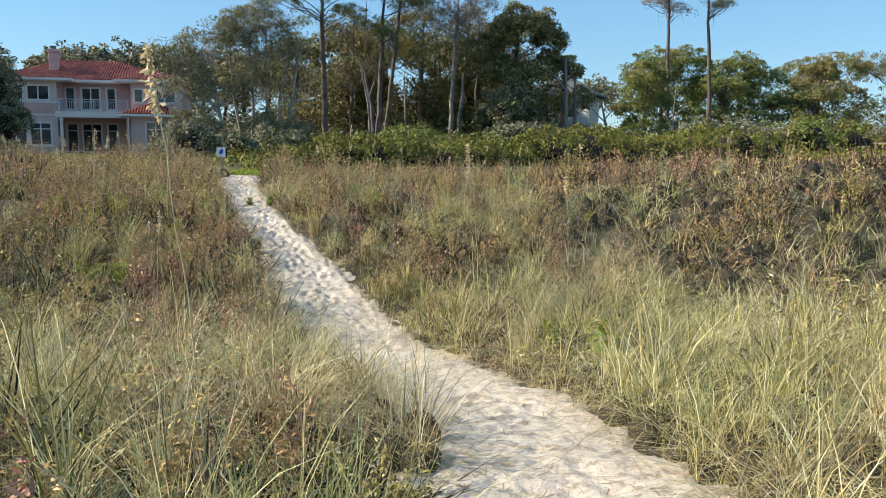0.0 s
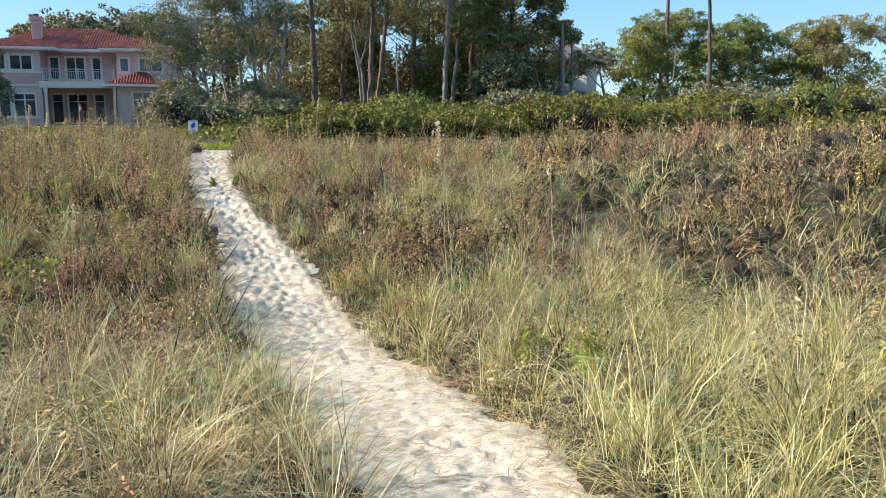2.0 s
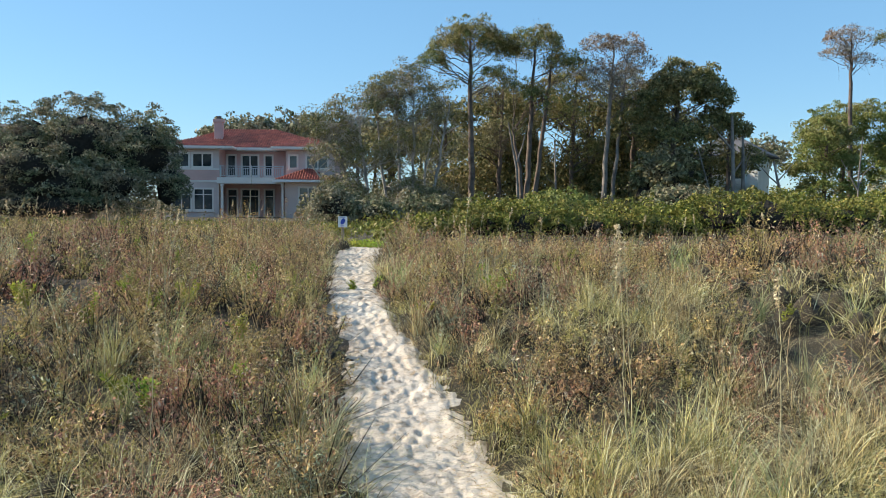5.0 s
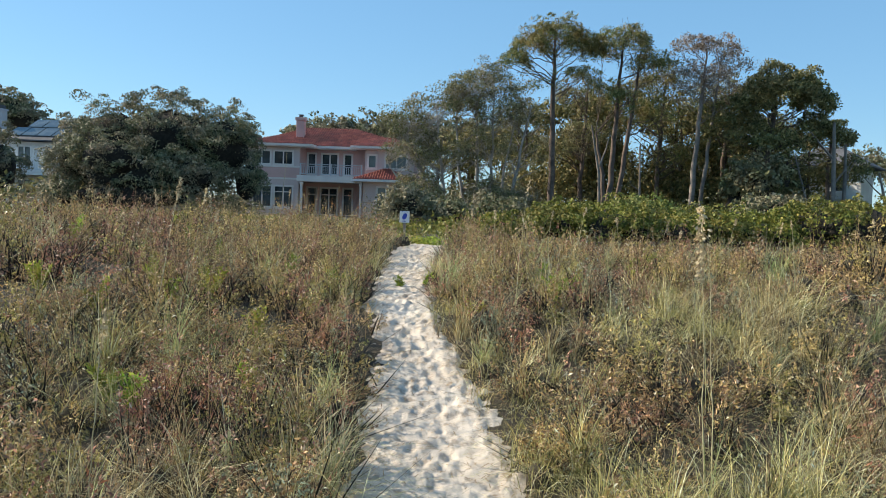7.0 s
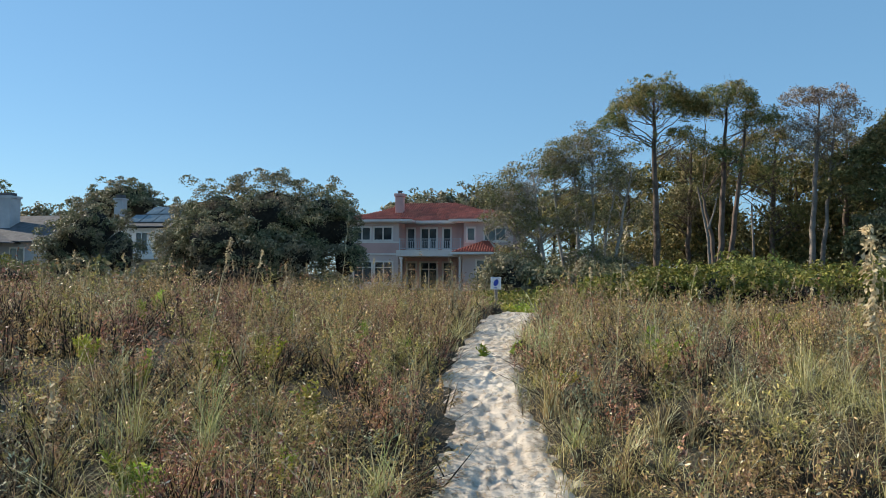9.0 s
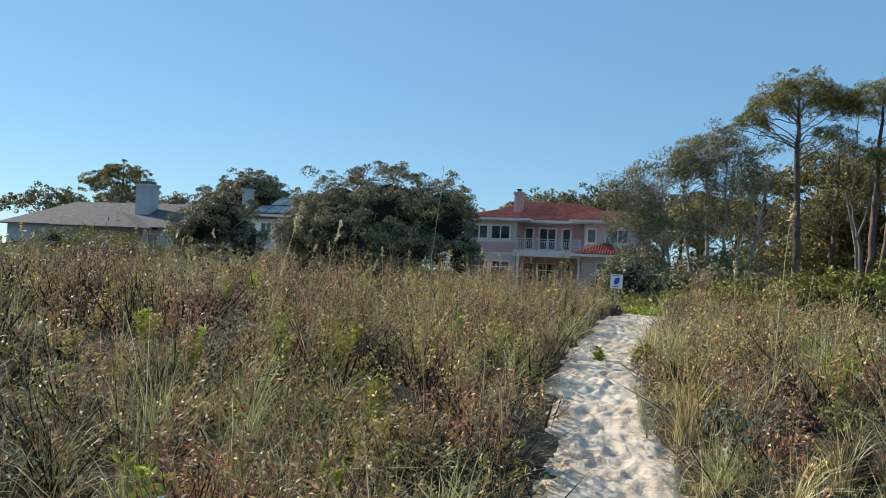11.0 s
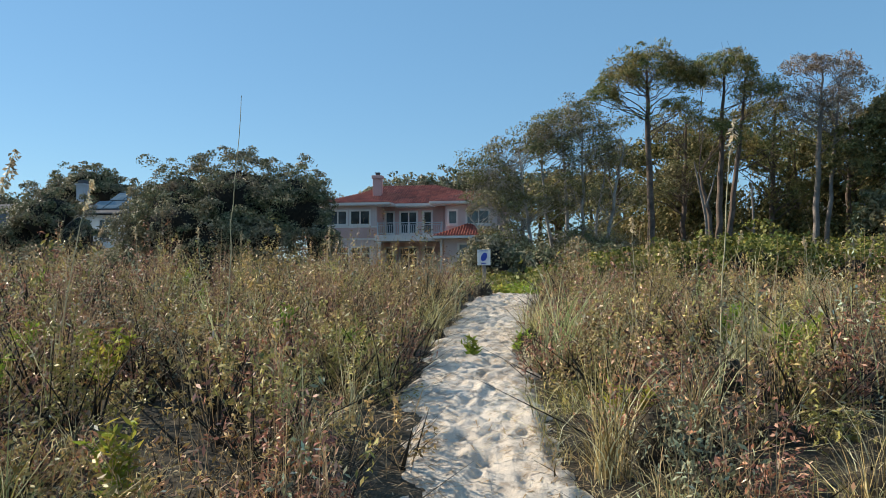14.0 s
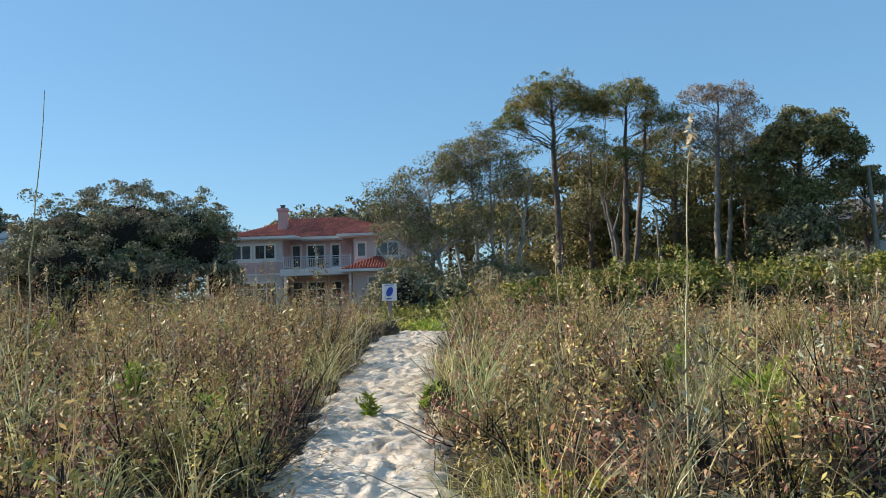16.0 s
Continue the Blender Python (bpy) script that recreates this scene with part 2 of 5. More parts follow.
def quad_mesh(name, verts, quads):
    me = bpy.data.meshes.new(name)
    verts, quads = np.asarray(verts, np.float32), np.asarray(quads, np.int32)
    me.vertices.add(len(verts))
    me.vertices.foreach_set("co", verts.ravel())
    me.loops.add(quads.size)
    me.loops.foreach_set("vertex_index", quads.ravel())
    me.polygons.add(len(quads))
    me.polygons.foreach_set("loop_start", np.arange(0, quads.size, 4, dtype=np.int32))
    me.update(calc_edges=True)
    return me


def held(ob, mat, parent, label=""):
    ob.data.materials.append(mat)
    if parent is not None:
        ob.parent = parent
        if parent.type == "EMPTY":
            ob.matrix_parent_inverse = Matrix.Translation(-parent.location)
    return tagged(ob, label)


def part(name, bm, mat, parent=None, label=""):
    """One mesh object from a bmesh, a pair of vertex and quad lists, or a mesh."""
    if isinstance(bm, bmesh.types.BMesh):
        me = bpy.data.meshes.new(name)
        bm.to_mesh(me)
        bm.free()
    elif isinstance(bm, tuple):
        me = quad_mesh(name, *bm)
    else:
        me = bm
    return held(new(name, me), mat, parent, label)


def root(name, x, y, z, label, category, group="", kind=""):
    ob = new(name)
    ob.location = (x, y, z)
    ob.empty_display_size = 0.3
    return tagged(ob, label, category, group, kind)


def box(bm, x0, y0, z0, x1, y1, z1):
    v = [bm.verts.new(c) for c in ((x0, y0, z0), (x1, y0, z0), (x1, y1, z0), (x0, y1, z0), (x0, y0, z1), (x1, y0, z1), (x1, y1, z1), (x0, y1, z1))]
    for f in ((0, 3, 2, 1), (4, 5, 6, 7), (0, 1, 5, 4), (1, 2, 6, 5), (2, 3, 7, 6), (3, 0, 4, 7)):
        bm.faces.new([v[i] for i in f])
    return bm


def boxes(*sizes, bevel=0.0):
    bm = bmesh.new()
    for s in sizes:
        box(bm, *s)
    if bevel:
        bmesh.ops.bevel(bm, geom=bm.edges[:], offset=bevel, segments=1, affect="EDGES")
    return bm


def tube(points, radii, sides=6):
    """Vertices and quads of a tapered tube along points."""
    pts, radii = np.asarray(points, float), np.asarray(radii, float)
    along = np.gradient(pts, axis=0)
    along /= np.linalg.norm(along, axis=1, keepdims=True) + 1e-9
    ref = np.where(np.abs(along[:, 2:3]) > 0.9, (1.0, 0, 0), (0, 0, 1.0))
    a = np.cross(along, ref)
    a /= np.linalg.norm(a, axis=1, keepdims=True) + 1e-9
    b = np.cross(along, a)
    ang = np.linspace(0, 2 * np.pi, sides, endpoint=False)
    ring = a[:, None] * np.cos(ang)[None, :, None] + b[:, None] * np.sin(ang)[None, :, None]
    verts = (pts[:, None] + ring * radii[:, None, None]).reshape(-1, 3)
    n = len(pts)
    i, j = np.meshgrid(np.arange(n - 1), np.arange(sides), indexing="ij")
    q = np.stack([i * sides + j, i * sides + (j + 1) % sides, (i + 1) * sides + (j + 1) % sides, (i + 1) * sides + j], -1).reshape(-1, 4)
    return verts, q


def joined(pieces):
    verts, quads, at = [], [], 0
    for v, q in pieces:
        verts.append(v)
        quads.append(q + at)
        at += len(v)
    return np.concatenate(verts), np.concatenate(quads)


def leaves(rng, centres, length, width, up=0.0, out=None):
    """Flat leaves, each a quad bent to a point at its tip, at random turns. up draws them upright; out turns them along given ways."""
    n = len(centres)
    d = rng.normal(size=(n, 3))
    d[:, 2] = d[:, 2] + up
    if out is not None:
        d = d * 0.6 + out
    d /= np.linalg.norm(d, axis=1, keepdims=True) + 1e-9
    s = np.cross(d, rng.normal(size=(n, 3)))
    s /= np.linalg.norm(s, axis=1, keepdims=True) + 1e-9
    k = rng.uniform(0.6, 1.4, (n, 1))
    l, w = d * length * k, s * width * k
    nrm = np.cross(d, s) * width * 0.35
    v = np.stack([centres - l * 0.5, centres + w * 0.5 + nrm, centres + l * 0.5, centres - w * 0.5 + nrm], 1).reshape(-1, 3)
    return v, np.arange(4 * n).reshape(-1, 4)


def facing_leaves(rng, centres, out, length, width, loose=0.55):
    """Folded pointed leaves that lie across the given ways, as on the outside of a bough."""
    n = len(centres)
    nrm = out + rng.normal(size=(n, 3)) * loose
    nrm /= np.linalg.norm(nrm, axis=1, keepdims=True) + 1e-9
    d = np.cross(nrm, rng.normal(size=(n, 3)))
    d /= np.linalg.norm(d, axis=1, keepdims=True) + 1e-9
    s = np.cross(nrm, d)
    k = rng.uniform(0.6, 1.4, (n, 1))
    l, w, fold = d * length * k, s * width * k, nrm * width * 0.22
    v = np.stack([centres - l * 0.5, centres + w * 0.5 + fold, centres + l * 0.5, centres - w * 0.5 + fold], 1).reshape(-1, 3)
    return v, np.arange(4 * n).reshape(-1, 4)


def puffs(rng, clumps, out, each, size, leaf, loose=0.55, sun=0.35):
    """Round boughs: each clump carries a shell of leaves over its outer and upper side."""
    i = np.repeat(np.arange(len(clumps)), each)
    way = out[i] * 0.7 + np.array([0, 0, sun]) + rng.normal(size=(len(i), 3))
    way /= np.linalg.norm(way, axis=1, keepdims=True) + 1e-9
    big = rng.uniform(0.6, 1.3, len(clumps))[i][:, None]
    c = clumps[i] + way * np.array(size) * big * rng.uniform(0.55, 1.08, (len(i), 1))
    return facing_leaves(rng, c, way, leaf[0], leaf[1], loose)


def cores(rng, x, y, z, r, deep, h, rings=(0.0, 0.5, 1.0, 1.5), sides=7, low=0.0):
    """Uneven closed dark domes that put shade into the heart of a bush or tussock; low adds an underside."""
    n = len(x)
    up = np.array(([-1.2] if low else []) + list(rings))
    ang = np.linspace(0, 2 * np.pi, sides, endpoint=False)
    a, e = np.meshgrid(ang, up, indexing="xy")
    unit = np.stack([np.cos(e) * np.cos(a), np.cos(e) * np.sin(a), np.sin(e)], -1).reshape(-1, 3)
    rough = rng.uniform(0.84, 1.12, (n, len(unit), 1))
    v = np.stack([x, y, z], -1)[:, None] + unit[None] * rough * np.stack([r, deep, h], -1)[:, None]
    i, j = np.meshgrid(np.arange(len(up) - 1), np.arange(sides), indexing="ij")
    q = np.stack([i * sides + j, i * sides + (j + 1) % sides, (i + 1) * sides + (j + 1) % sides, (i + 1) * sides + j], -1).reshape(-1, 4)
    quads = (np.arange(n)[:, None, None] * len(unit) + q[None]).reshape(-1, 4)
    return v.reshape(-1, 3), quads


def blades(rng, base, height, lean, width, segs, droop=0.5):
    """Grass blades: strips that rise from base, lean out and hang over at the tip."""
    n = len(base)
    s = np.linspace(0, 1, segs + 1)[None, :, None]
    ang = rng.uniform(0, 2 * np.pi, n)
    way = lean / (np.linalg.norm(lean, axis=1, keepdims=True) + 1e-9)
    reach = np.linalg.norm(lean, axis=1)[:, None, None]
    h = height[:, None, None]
    rise = h * (s - droop * np.minimum(reach / (h + 1e-6), 1.4) * s**3 * 0.6)
    pts = base[:, None] + way[:, None] * reach * s**1.9 + np.concatenate([np.zeros_like(rise), np.zeros_like(rise), rise], -1)
    side = np.stack([np.cos(ang), np.sin(ang), np.zeros(n)], -1)[:, None]
    w = width[:, None, None] * (1 - 0.92 * s**2) * 0.5
    v = np.stack([pts - side * w, pts + side * w], 2).reshape(-1, 3)
    i = np.arange(n)[:, None] * (segs + 1) * 2
    k = np.arange(segs)[None] * 2
    a = i + k
    return v, np.stack([a, a + 1, a + 3, a + 2], -1).reshape(-1, 4)


# ---- lie of the land ----
SLOPE_Y = np.array([-60, -20, -11, -9, -7, -5, -3, -1, 1, 3, 5, 7, 9, 11, 12.2, 15, 30, 60.0])
SLOPE_Z = np.array([-1.5, 0.1, 0.46, 0.55, 0.66, 0.49, 0.18, 0.01, 0.32, 0.77, 0.95, 1.0, 1.06, 1.18, 1.22, 1.0, 0.9, 0.9])
LEFT_Y = np.array([-14, -9, -7, -5.8, -5.0, -4, -2.7, -2.0, -1, 0, 1.5, 2.4, 3.1, 3.6, 4.2, 5.0, 6.7, 8, 10, 12, 16.0])
LEFT_X = np.array([13.6, 14.4, 15.5, 15.9, 16.08, 16.12, 15.9, 15.72, 15.6, 15.42, 15.33, 15.29, 15.12, 14.98, 14.82, 14.78, 14.6, 14.5, 14.38, 14.4, 14.0])
RIGHT_Y = np.array([-14, -9, -7, -5.8, -5, -4.2, -3, -2, -1.1, -0.4, 0.1, 0.7, 1.5, 2.4, 3.1, 4, 5, 7, 8.3, 10, 12, 16.0])
RIGHT_X = np.array([15.4, 16.2, 17.05, 17.2, 17.27, 17.28, 17.22, 17.05, 16.8, 16.63, 16.5, 16.38, 16.2, 15.95, 15.73, 15.6, 15.5, 15.36, 15.25, 15.17, 15.18, 15.0])



def smooth(a, b, v):
    t = np.clip((v - a) / (b - a), 0, 1)
    return t * t * (3 - 2 * t)


def waves(x, y, seed, scale):
    """Cheap smooth noise between about -1 and 1."""
    r = np.random.RandomState(seed)
    out = np.zeros_like(x, dtype=float)
    for k in range(5):
        f, a = (1.7**k) / scale, r.uniform(0, 2 * np.pi)
        out += np.sin((x * np.cos(a) + y * np.sin(a)) * f * 2 * np.pi + r.uniform(0, 6.28)) * 0.75**k
    return out / 2.2


def beside(x, y):
    """Metres from the path's nearer edge: above 0 in the growth, below 0 on the sand."""
    return np.maximum(np.interp(y, LEFT_Y, LEFT_X) - x, x - np.interp(y, RIGHT_Y, RIGHT_X))


def terrain(x, y):
    x, y = np.asarray(x, float), np.asarray(y, float)
    z = np.interp(y, SLOPE_Y, SLOPE_Z)
    z = (z + np.interp(y + 0.6, SLOPE_Y, SLOPE_Z) + np.interp(y - 0.6, SLOPE_Y, SLOPE_Z)) / 3
    off = beside(x, y)
    near = smooth(60, 20, np.abs(x - 16)) * smooth(30, 14, y)
    z = z + near * (0.10 * smooth(0.0, 1.2, off) + 0.10 * waves(x, y, 3, 7.0) * smooth(0.5, 3, off))
    z = z + near * 0.45 * smooth(20, 27, x) * smooth(-14, 2, y) * smooth(13, 7, y) - 0.22 * near * smooth(15.5, 17.5, x) * smooth(8, 12, y)
    return z


def uneven(lo, hi, fine_lo, fine_hi, step, grow=1.18):
    mid = list(np.arange(fine_lo, fine_hi, step))
    out, s = [], step
    x = fine_hi
    while x < hi:
        out.append(x)
        s = min(s * grow, 120)
        x += s
    low, s, x = [], step, fine_lo
    while x > lo:
        s = min(s * grow, 120)
        x -= s
        low.append(x)
    return np.array(low[::-1] + mid + out + [hi])


def sheet(xs, ys, height):
    gx, gy = np.meshgrid(xs, ys)
    v = np.stack([gx, gy, height(gx, gy)], -1).reshape(-1, 3)
    nx, ny = len(xs), len(ys)
    i, j = np.meshgrid(np.arange(ny - 1), np.arange(nx - 1), indexing="ij")
    a = i * nx + j
    return v, np.stack([a, a + 1, a + nx + 1, a + nx], -1).reshape(-1, 4)


ground = part("ground", sheet(uneven(-900, 900, 8, 24, 0.2), uneven(-900, 1500, -10, 16, 0.2), lambda x, y: terrain(x, y) - 0.14 * smooth(-0.08, -0.3, beside(x, y)) * smooth(15.5, 14.2, y) * smooth(-14.5, -13, y)), SOIL)
tagged(ground, "dune ground with dry litter and dead stalks", "ground", kind="structure")


def path_mesh():
    """The trodden sand: a strip that follows the path's edges, pitted with footprints, sinking into the litter at its sides."""
    rng = np.random.RandomState(5)
    ys = np.arange(-13.5, 14.6, 0.032)
    u = np.linspace(-0.55, 1.55, 76)
    left, right = np.interp(ys, LEFT_Y, LEFT_X), np.interp(ys, RIGHT_Y, RIGHT_X)
    k = np.ones(15) / 15
    left, right = np.convolve(np.pad(left, 7, "edge"), k, "valid"), np.convolve(np.pad(right, 7, "edge"), k, "valid")
    gy = np.repeat(ys[:, None], len(u), 1)
    gx = left[:, None] + (right - left)[:, None] * u[None]
    wob = 0.10 * waves(gx, gy, 11, 0.9) + 0.06 * waves(gx, gy, 12, 0.35)
    edge = np.minimum(u[None] + wob, 1 - u[None] + wob)
    z = terrain(gx, gy) + 0.035 - 0.045 * smooth(0.09, -0.13, edge) - 0.09 * smooth(-0.10, -0.5, edge)
    z = z + 0.016 * waves(gx, gy, 21, 0.8) + 0.006 * waves(gx, gy, 22, 0.27) + 0.003 * waves(gx, gy, 23, 0.11)
    for k in range(3600):
        print_made = k < 1500
        cy, cu = rng.uniform(-9.5, 13), rng.normal(0.5, 0.22)
        cx = np.interp(cy, ys, left) + cu * (np.interp(cy, ys, right) - np.interp(cy, ys, left))
        if print_made:
            turn, long, wide, deep = rng.normal(0, 0.35), rng.uniform(0.07, 0.12), rng.uniform(0.03, 0.048), rng.uniform(0.004, 0.015)
        else:
            turn, long, wide, deep = rng.uniform(0, 3.1), rng.uniform(0.03, 0.08), rng.uniform(0.02, 0.04), rng.uniform(0.003, 0.009)
        i0, i1 = np.searchsorted(ys, [cy - 0.4, cy + 0.4])
        dx, dy = gx[i0:i1] - cx, gy[i0:i1] - cy
        a, b = dx * np.cos(turn) + dy * np.sin(turn), -dx * np.sin(turn) + dy * np.cos(turn)
        r = np.sqrt((a / wide) ** 2 + (b / long) ** 2)
        z[i0:i1] += deep * (-np.exp(-(r**3)) + 0.28 * np.exp(-(((r - 1.45) / 0.4) ** 2)))
    v = np.stack([gx, gy, z], -1).reshape(-1, 3)
    nx = len(u)
    i, j = np.meshgrid(np.arange(len(ys) - 1), np.arange(nx - 1), indexing="ij")
    a = i * nx + j
    return v, np.stack([a, a + 1, a + nx + 1, a + nx], -1).reshape(-1, 4)


path = part("path", path_mesh(), SAND)
path.data.shade_smooth()
tagged(path, "trodden pale sand footpath pitted with footprints", "path", kind="structure")

# ---- houses ----


def wall_run(x0, x1, z0, z1, y0, y1, holes):
    """A wall along x from y0 to y1 with rectangular openings (x0, x1, z0, z1) cut through it."""
    xs = sorted({x0, x1, *(h[0] for h in holes), *(h[1] for h in holes)})
    zs = sorted({z0, z1, *(h[2] for h in holes), *(h[3] for h in holes)})
    bm = bmesh.new()
    for a, b in zip(xs, xs[1:]):
        run = None
        for c, d in zip(zs, zs[1:]):
            mx, mz = (a + b) / 2, (c + d) / 2
            if any(h[0] < mx < h[1] and h[2] < mz < h[3] for h in holes):
                if run:
                    box(bm, a, y0, run[0], b, y1, run[1])
                run = None
            else:
                run = (run[0] if run else c, d)
        if run:
            box(bm, a, y0, run[0], b, y1, run[1])
    return bm


def window(parent, x0, x1, z0, z1, y, bars=(), transom=None, mat=None, name="window"):
    """Frame with mullions set proud of the wall, panes behind, a sill under it."""
    w, m = 0.07, mat or TRIM
    cells = [x0 + w, *bars, x1 - w]
    size = [(x0 - 0.08, y - 0.05, z0 - 0.08, x0 + w, y + 0.12, z1 + 0.08), (x1 - w, y - 0.05, z0 - 0.08, x1 + 0.08, y + 0.12, z1 + 0.08),
            (x0 + w, y - 0.05, z1 - w, x1 - w, y + 0.12, z1 + 0.08), (x0 + w, y - 0.05, z0 - 0.08, x1 - w, y + 0.12, z0 + w)]
    size += [(b - 0.05, y - 0.03, z0 + w, b + 0.05, y + 0.10, z1 - w) for b in bars]
    if transom:
        size += [(a + 0.05, y - 0.02, transom - 0.04, b - 0.05, y + 0.09, transom + 0.04) for a, b in zip(cells, cells[1:])]
    fr = part(name, boxes(*size), m, parent)
    for a, b in zip(cells, cells[1:]):
        rows = [(z0 + w, z1 - w)] if not transom else [(z0 + w, transom - 0.04), (transom + 0.04, z1 - w)]
        for c, d in rows:
            part("pane", boxes((a - 0.03, y + 0.05, c - 0.03, b + 0.03, y + 0.065, d + 0.03)), GLASS, fr)
    part("sill", boxes((x0 - 0.14, y - 0.10, z0 - 0.16, x1 + 0.14, y - 0.052, z0 - 0.09)), m, fr)
    return fr


def slope(bm, corners, thick=0.12):
    top = [bm.verts.new(c) for c in corners]
    low = [bm.verts.new((c[0], c[1], c[2] - thick)) for c in corners]
    bm.faces.new(top)
    bm.faces.new(low[::-1])
    for i in range(len(corners)):
        j = (i + 1) % len(corners)
        bm.faces.new((top[j], top[i], low[i], low[j]))


def hip_roof(x0, x1, y0, y1, z, r0, r1, ry, rz):
    """Hip roof over a rectangle with a ridge from r0 to r1 at depth ry and height rz."""
    bm = bmesh.new()
    a, b = (r0, ry, rz), (r1, ry, rz)
    slope(bm, [(x0, y0, z), (x1, y0, z), b, a])
    slope(bm, [(x1, y1, z), (x0, y1, z), a, b])
    slope(bm, [(x0, y1, z), (x0, y0, z), a])
    slope(bm, [(x1, y0, z), (x1, y1, z), b])
    return bm


def ribbed(x0, x1, y0, y1, z, r0, r1, ry, rz, step=0.21):
    """Rows of half-round tiles running up the front slope of such a roof."""
    pieces = []
    x = x0 + 0.15
    while x < x1 - 0.1:
        top = 1.0
        if x < r0:
            top = (x - x0) / (r0 - x0 + 1e-6)
        elif x > r1:
            top = (x1 - x) / (x1 - r1 + 1e-6)
        if top > 0.04:
            pts = [(x, y0 + (ry - y0) * t * top, z + (rz - z) * t * top + 0.015) for t in (0, 0.5, 1)]
            pieces.append(tube(pts, [0.05] * 3, 6))
        x += step
    return joined(pieces)


def railing(x0, x1, y, z0, z1, mat, posts=3):
    size = [(x0, y - 0.03, z1 - 0.06, x1, y + 0.03, z1), (x0, y - 0.02, z0 + 0.08, x1, y + 0.02, z0 + 0.13), (x0, y - 0.02, z1 - 0.22, x1, y + 0.02, z1 - 0.18)]
    n = int((x1 - x0) / 0.16)
    for i in range(1, n):
        x = x0 + (x1 - x0) * i / n
        size.append((x - 0.016, y - 0.016, z0 + 0.13, x + 0.016, y + 0.016, z1 - 0.22))
    for i in range(posts):
        x = x0 + 0.04 + (x1 - x0 - 0.08) * i / (posts - 1)
        size.append((x - 0.045, y - 0.045, z0 + 0.002, x + 0.045, y + 0.045, z1 + 0.03))
    return boxes(*size)


def pink_house():
    h = root("house", 2.2, 65, 0.85, "two-storey pink stucco house with a red tile roof and a balcony", "house")
    up_l, up_m, up_r = [(-4.3, -2.75), (-2.49, -0.84)], [(-0.1, 0.62), (1.13, 2.57), (3.1, 3.8)], [(5.55, 6.25), (7.0, 8.8)]
    lo_l, lo_m, lo_r = [(-4.25, -2.6), (-2.4, -0.8)], [(-0.1, 0.75), (1.1, 2.6), (3.1, 3.9)], []
    part("wall", wall_run(-4.7, -0.30, 0.7, 6.75, 60.8, 61.05, [(a, b, 5.1, 6.25) for a, b in up_l] + [(a, b, 1.5, 3.3) for a, b in lo_l]), STUCCO_PALE, h, "pale pink stucco wing")
    part("wall", wall_run(5.3, 9.4, 0.7, 6.75, 60.8, 61.05, [(a, b, 5.05, 6.15) for a, b in up_r]), STUCCO_PALE, h)
    part("wall", wall_run(-0.55, 5.55, 0.7, 6.75, 63.0, 63.25, [(a, b, 4.45, 6.25) for a, b in up_m] + [(a, b, 0.95, 3.3) for a, b in lo_m]), STUCCO, h, "pink stucco wall set back behind the balcony")
    part("wall", boxes((-0.55, 61.05, 0.7, -0.30, 63.0, 6.75)), STUCCO, h)
    part("wall", boxes((5.30, 61.05, 0.7, 5.55, 63.0, 6.75)), STUCCO, h)
    part("wall", boxes((-4.7, 61.05, 0.7, -4.45, 71.0, 6.75), (9.15, 61.05, 0.7, 9.4, 71.0, 6.75), (-4.7, 71.0, 0.7, 9.4, 71.25, 6.75)), STUCCO, h)
    part("floor", boxes((-4.4, 61.1, 3.95, 9.1, 70.9, 4.15)), GREY_PAINT, h)
    part("band", boxes((-4.74, 60.74, 4.02, -0.26, 60.795, 4.86)), STUCCO, h, "deep pink stucco band")
    part("band", boxes((-4.76, 60.72, 4.87, -0.24, 60.79, 5.0)), TRIM, h)
    part("band", boxes((-4.76, 60.72, 3.86, -0.24, 60.79, 4.0)), TRIM, h)
    for a, b in up_l:
        window(h, a, b, 5.1, 6.25, 60.8, bars=((a + b) / 2,))
    for a, b in lo_l:
        window(h, a, b, 1.5, 3.3, 60.8, bars=((a + b) / 2,), transom=2.8)
    window(h, 5.55, 6.25, 5.05, 6.15, 60.8)
    window(h, 7.0, 8.8, 5.05, 6.15, 60.8, bars=(7.95,))
    for (a, b), bars in zip(up_m, ((), (1.85,), ())):
        window(h, a, b, 4.45, 6.25, 63.0, bars=bars, name="balcony_door")
    for (a, b), bars in zip(lo_m, ((), (1.85,), ())):
        window(h, a, b, 0.95, 3.3, 63.0, bars=bars, transom=2.7, name="terrace_door")
    part("balcony", boxes((-0.28, 59.95, 3.72, 5.28, 62.98, 4.24), bevel=0.02), TRIM, h, "cream balcony slab")
    part("balcony_railing", railing(-0.03, 5.2, 60.0, 4.26, 5.2, RAILING, 3), RAILING, h, "white metal balcony railing")
    for x in (0.02, 5.02):
        part("column", boxes((x, 60.02, 0.8, x + 0.2, 60.22, 3.70), (x - 0.05, 59.97, 3.50, x + 0.25, 60.27, 3.698), (x - 0.05, 59.97, 0.78, x + 0.25, 60.27, 1.0)), TRIM, h, "cream square column")
    roof = part("roof", hip_roof(-5.2, 9.9, 61.9, 71.8, 6.86, -1.1, 3.6, 66.4, 8.75), TILES, h, "red clay tile hip roof")
    part("tiling", ribbed(-5.2, 9.9, 61.9, 71.8, 6.86, -1.1, 3.6, 66.4, 8.75), TILES, roof)
    wing = part("roof", hip_roof(-5.3, 0.95, 60.2, 66.6, 6.86, -2.4, -2.1, 63.4, 7.86), TILES, h)
    part("tiling", ribbed(-5.3, 0.95, 60.2, 66.6, 6.86, -2.4, -2.1, 63.4, 7.86), TILES, wing)
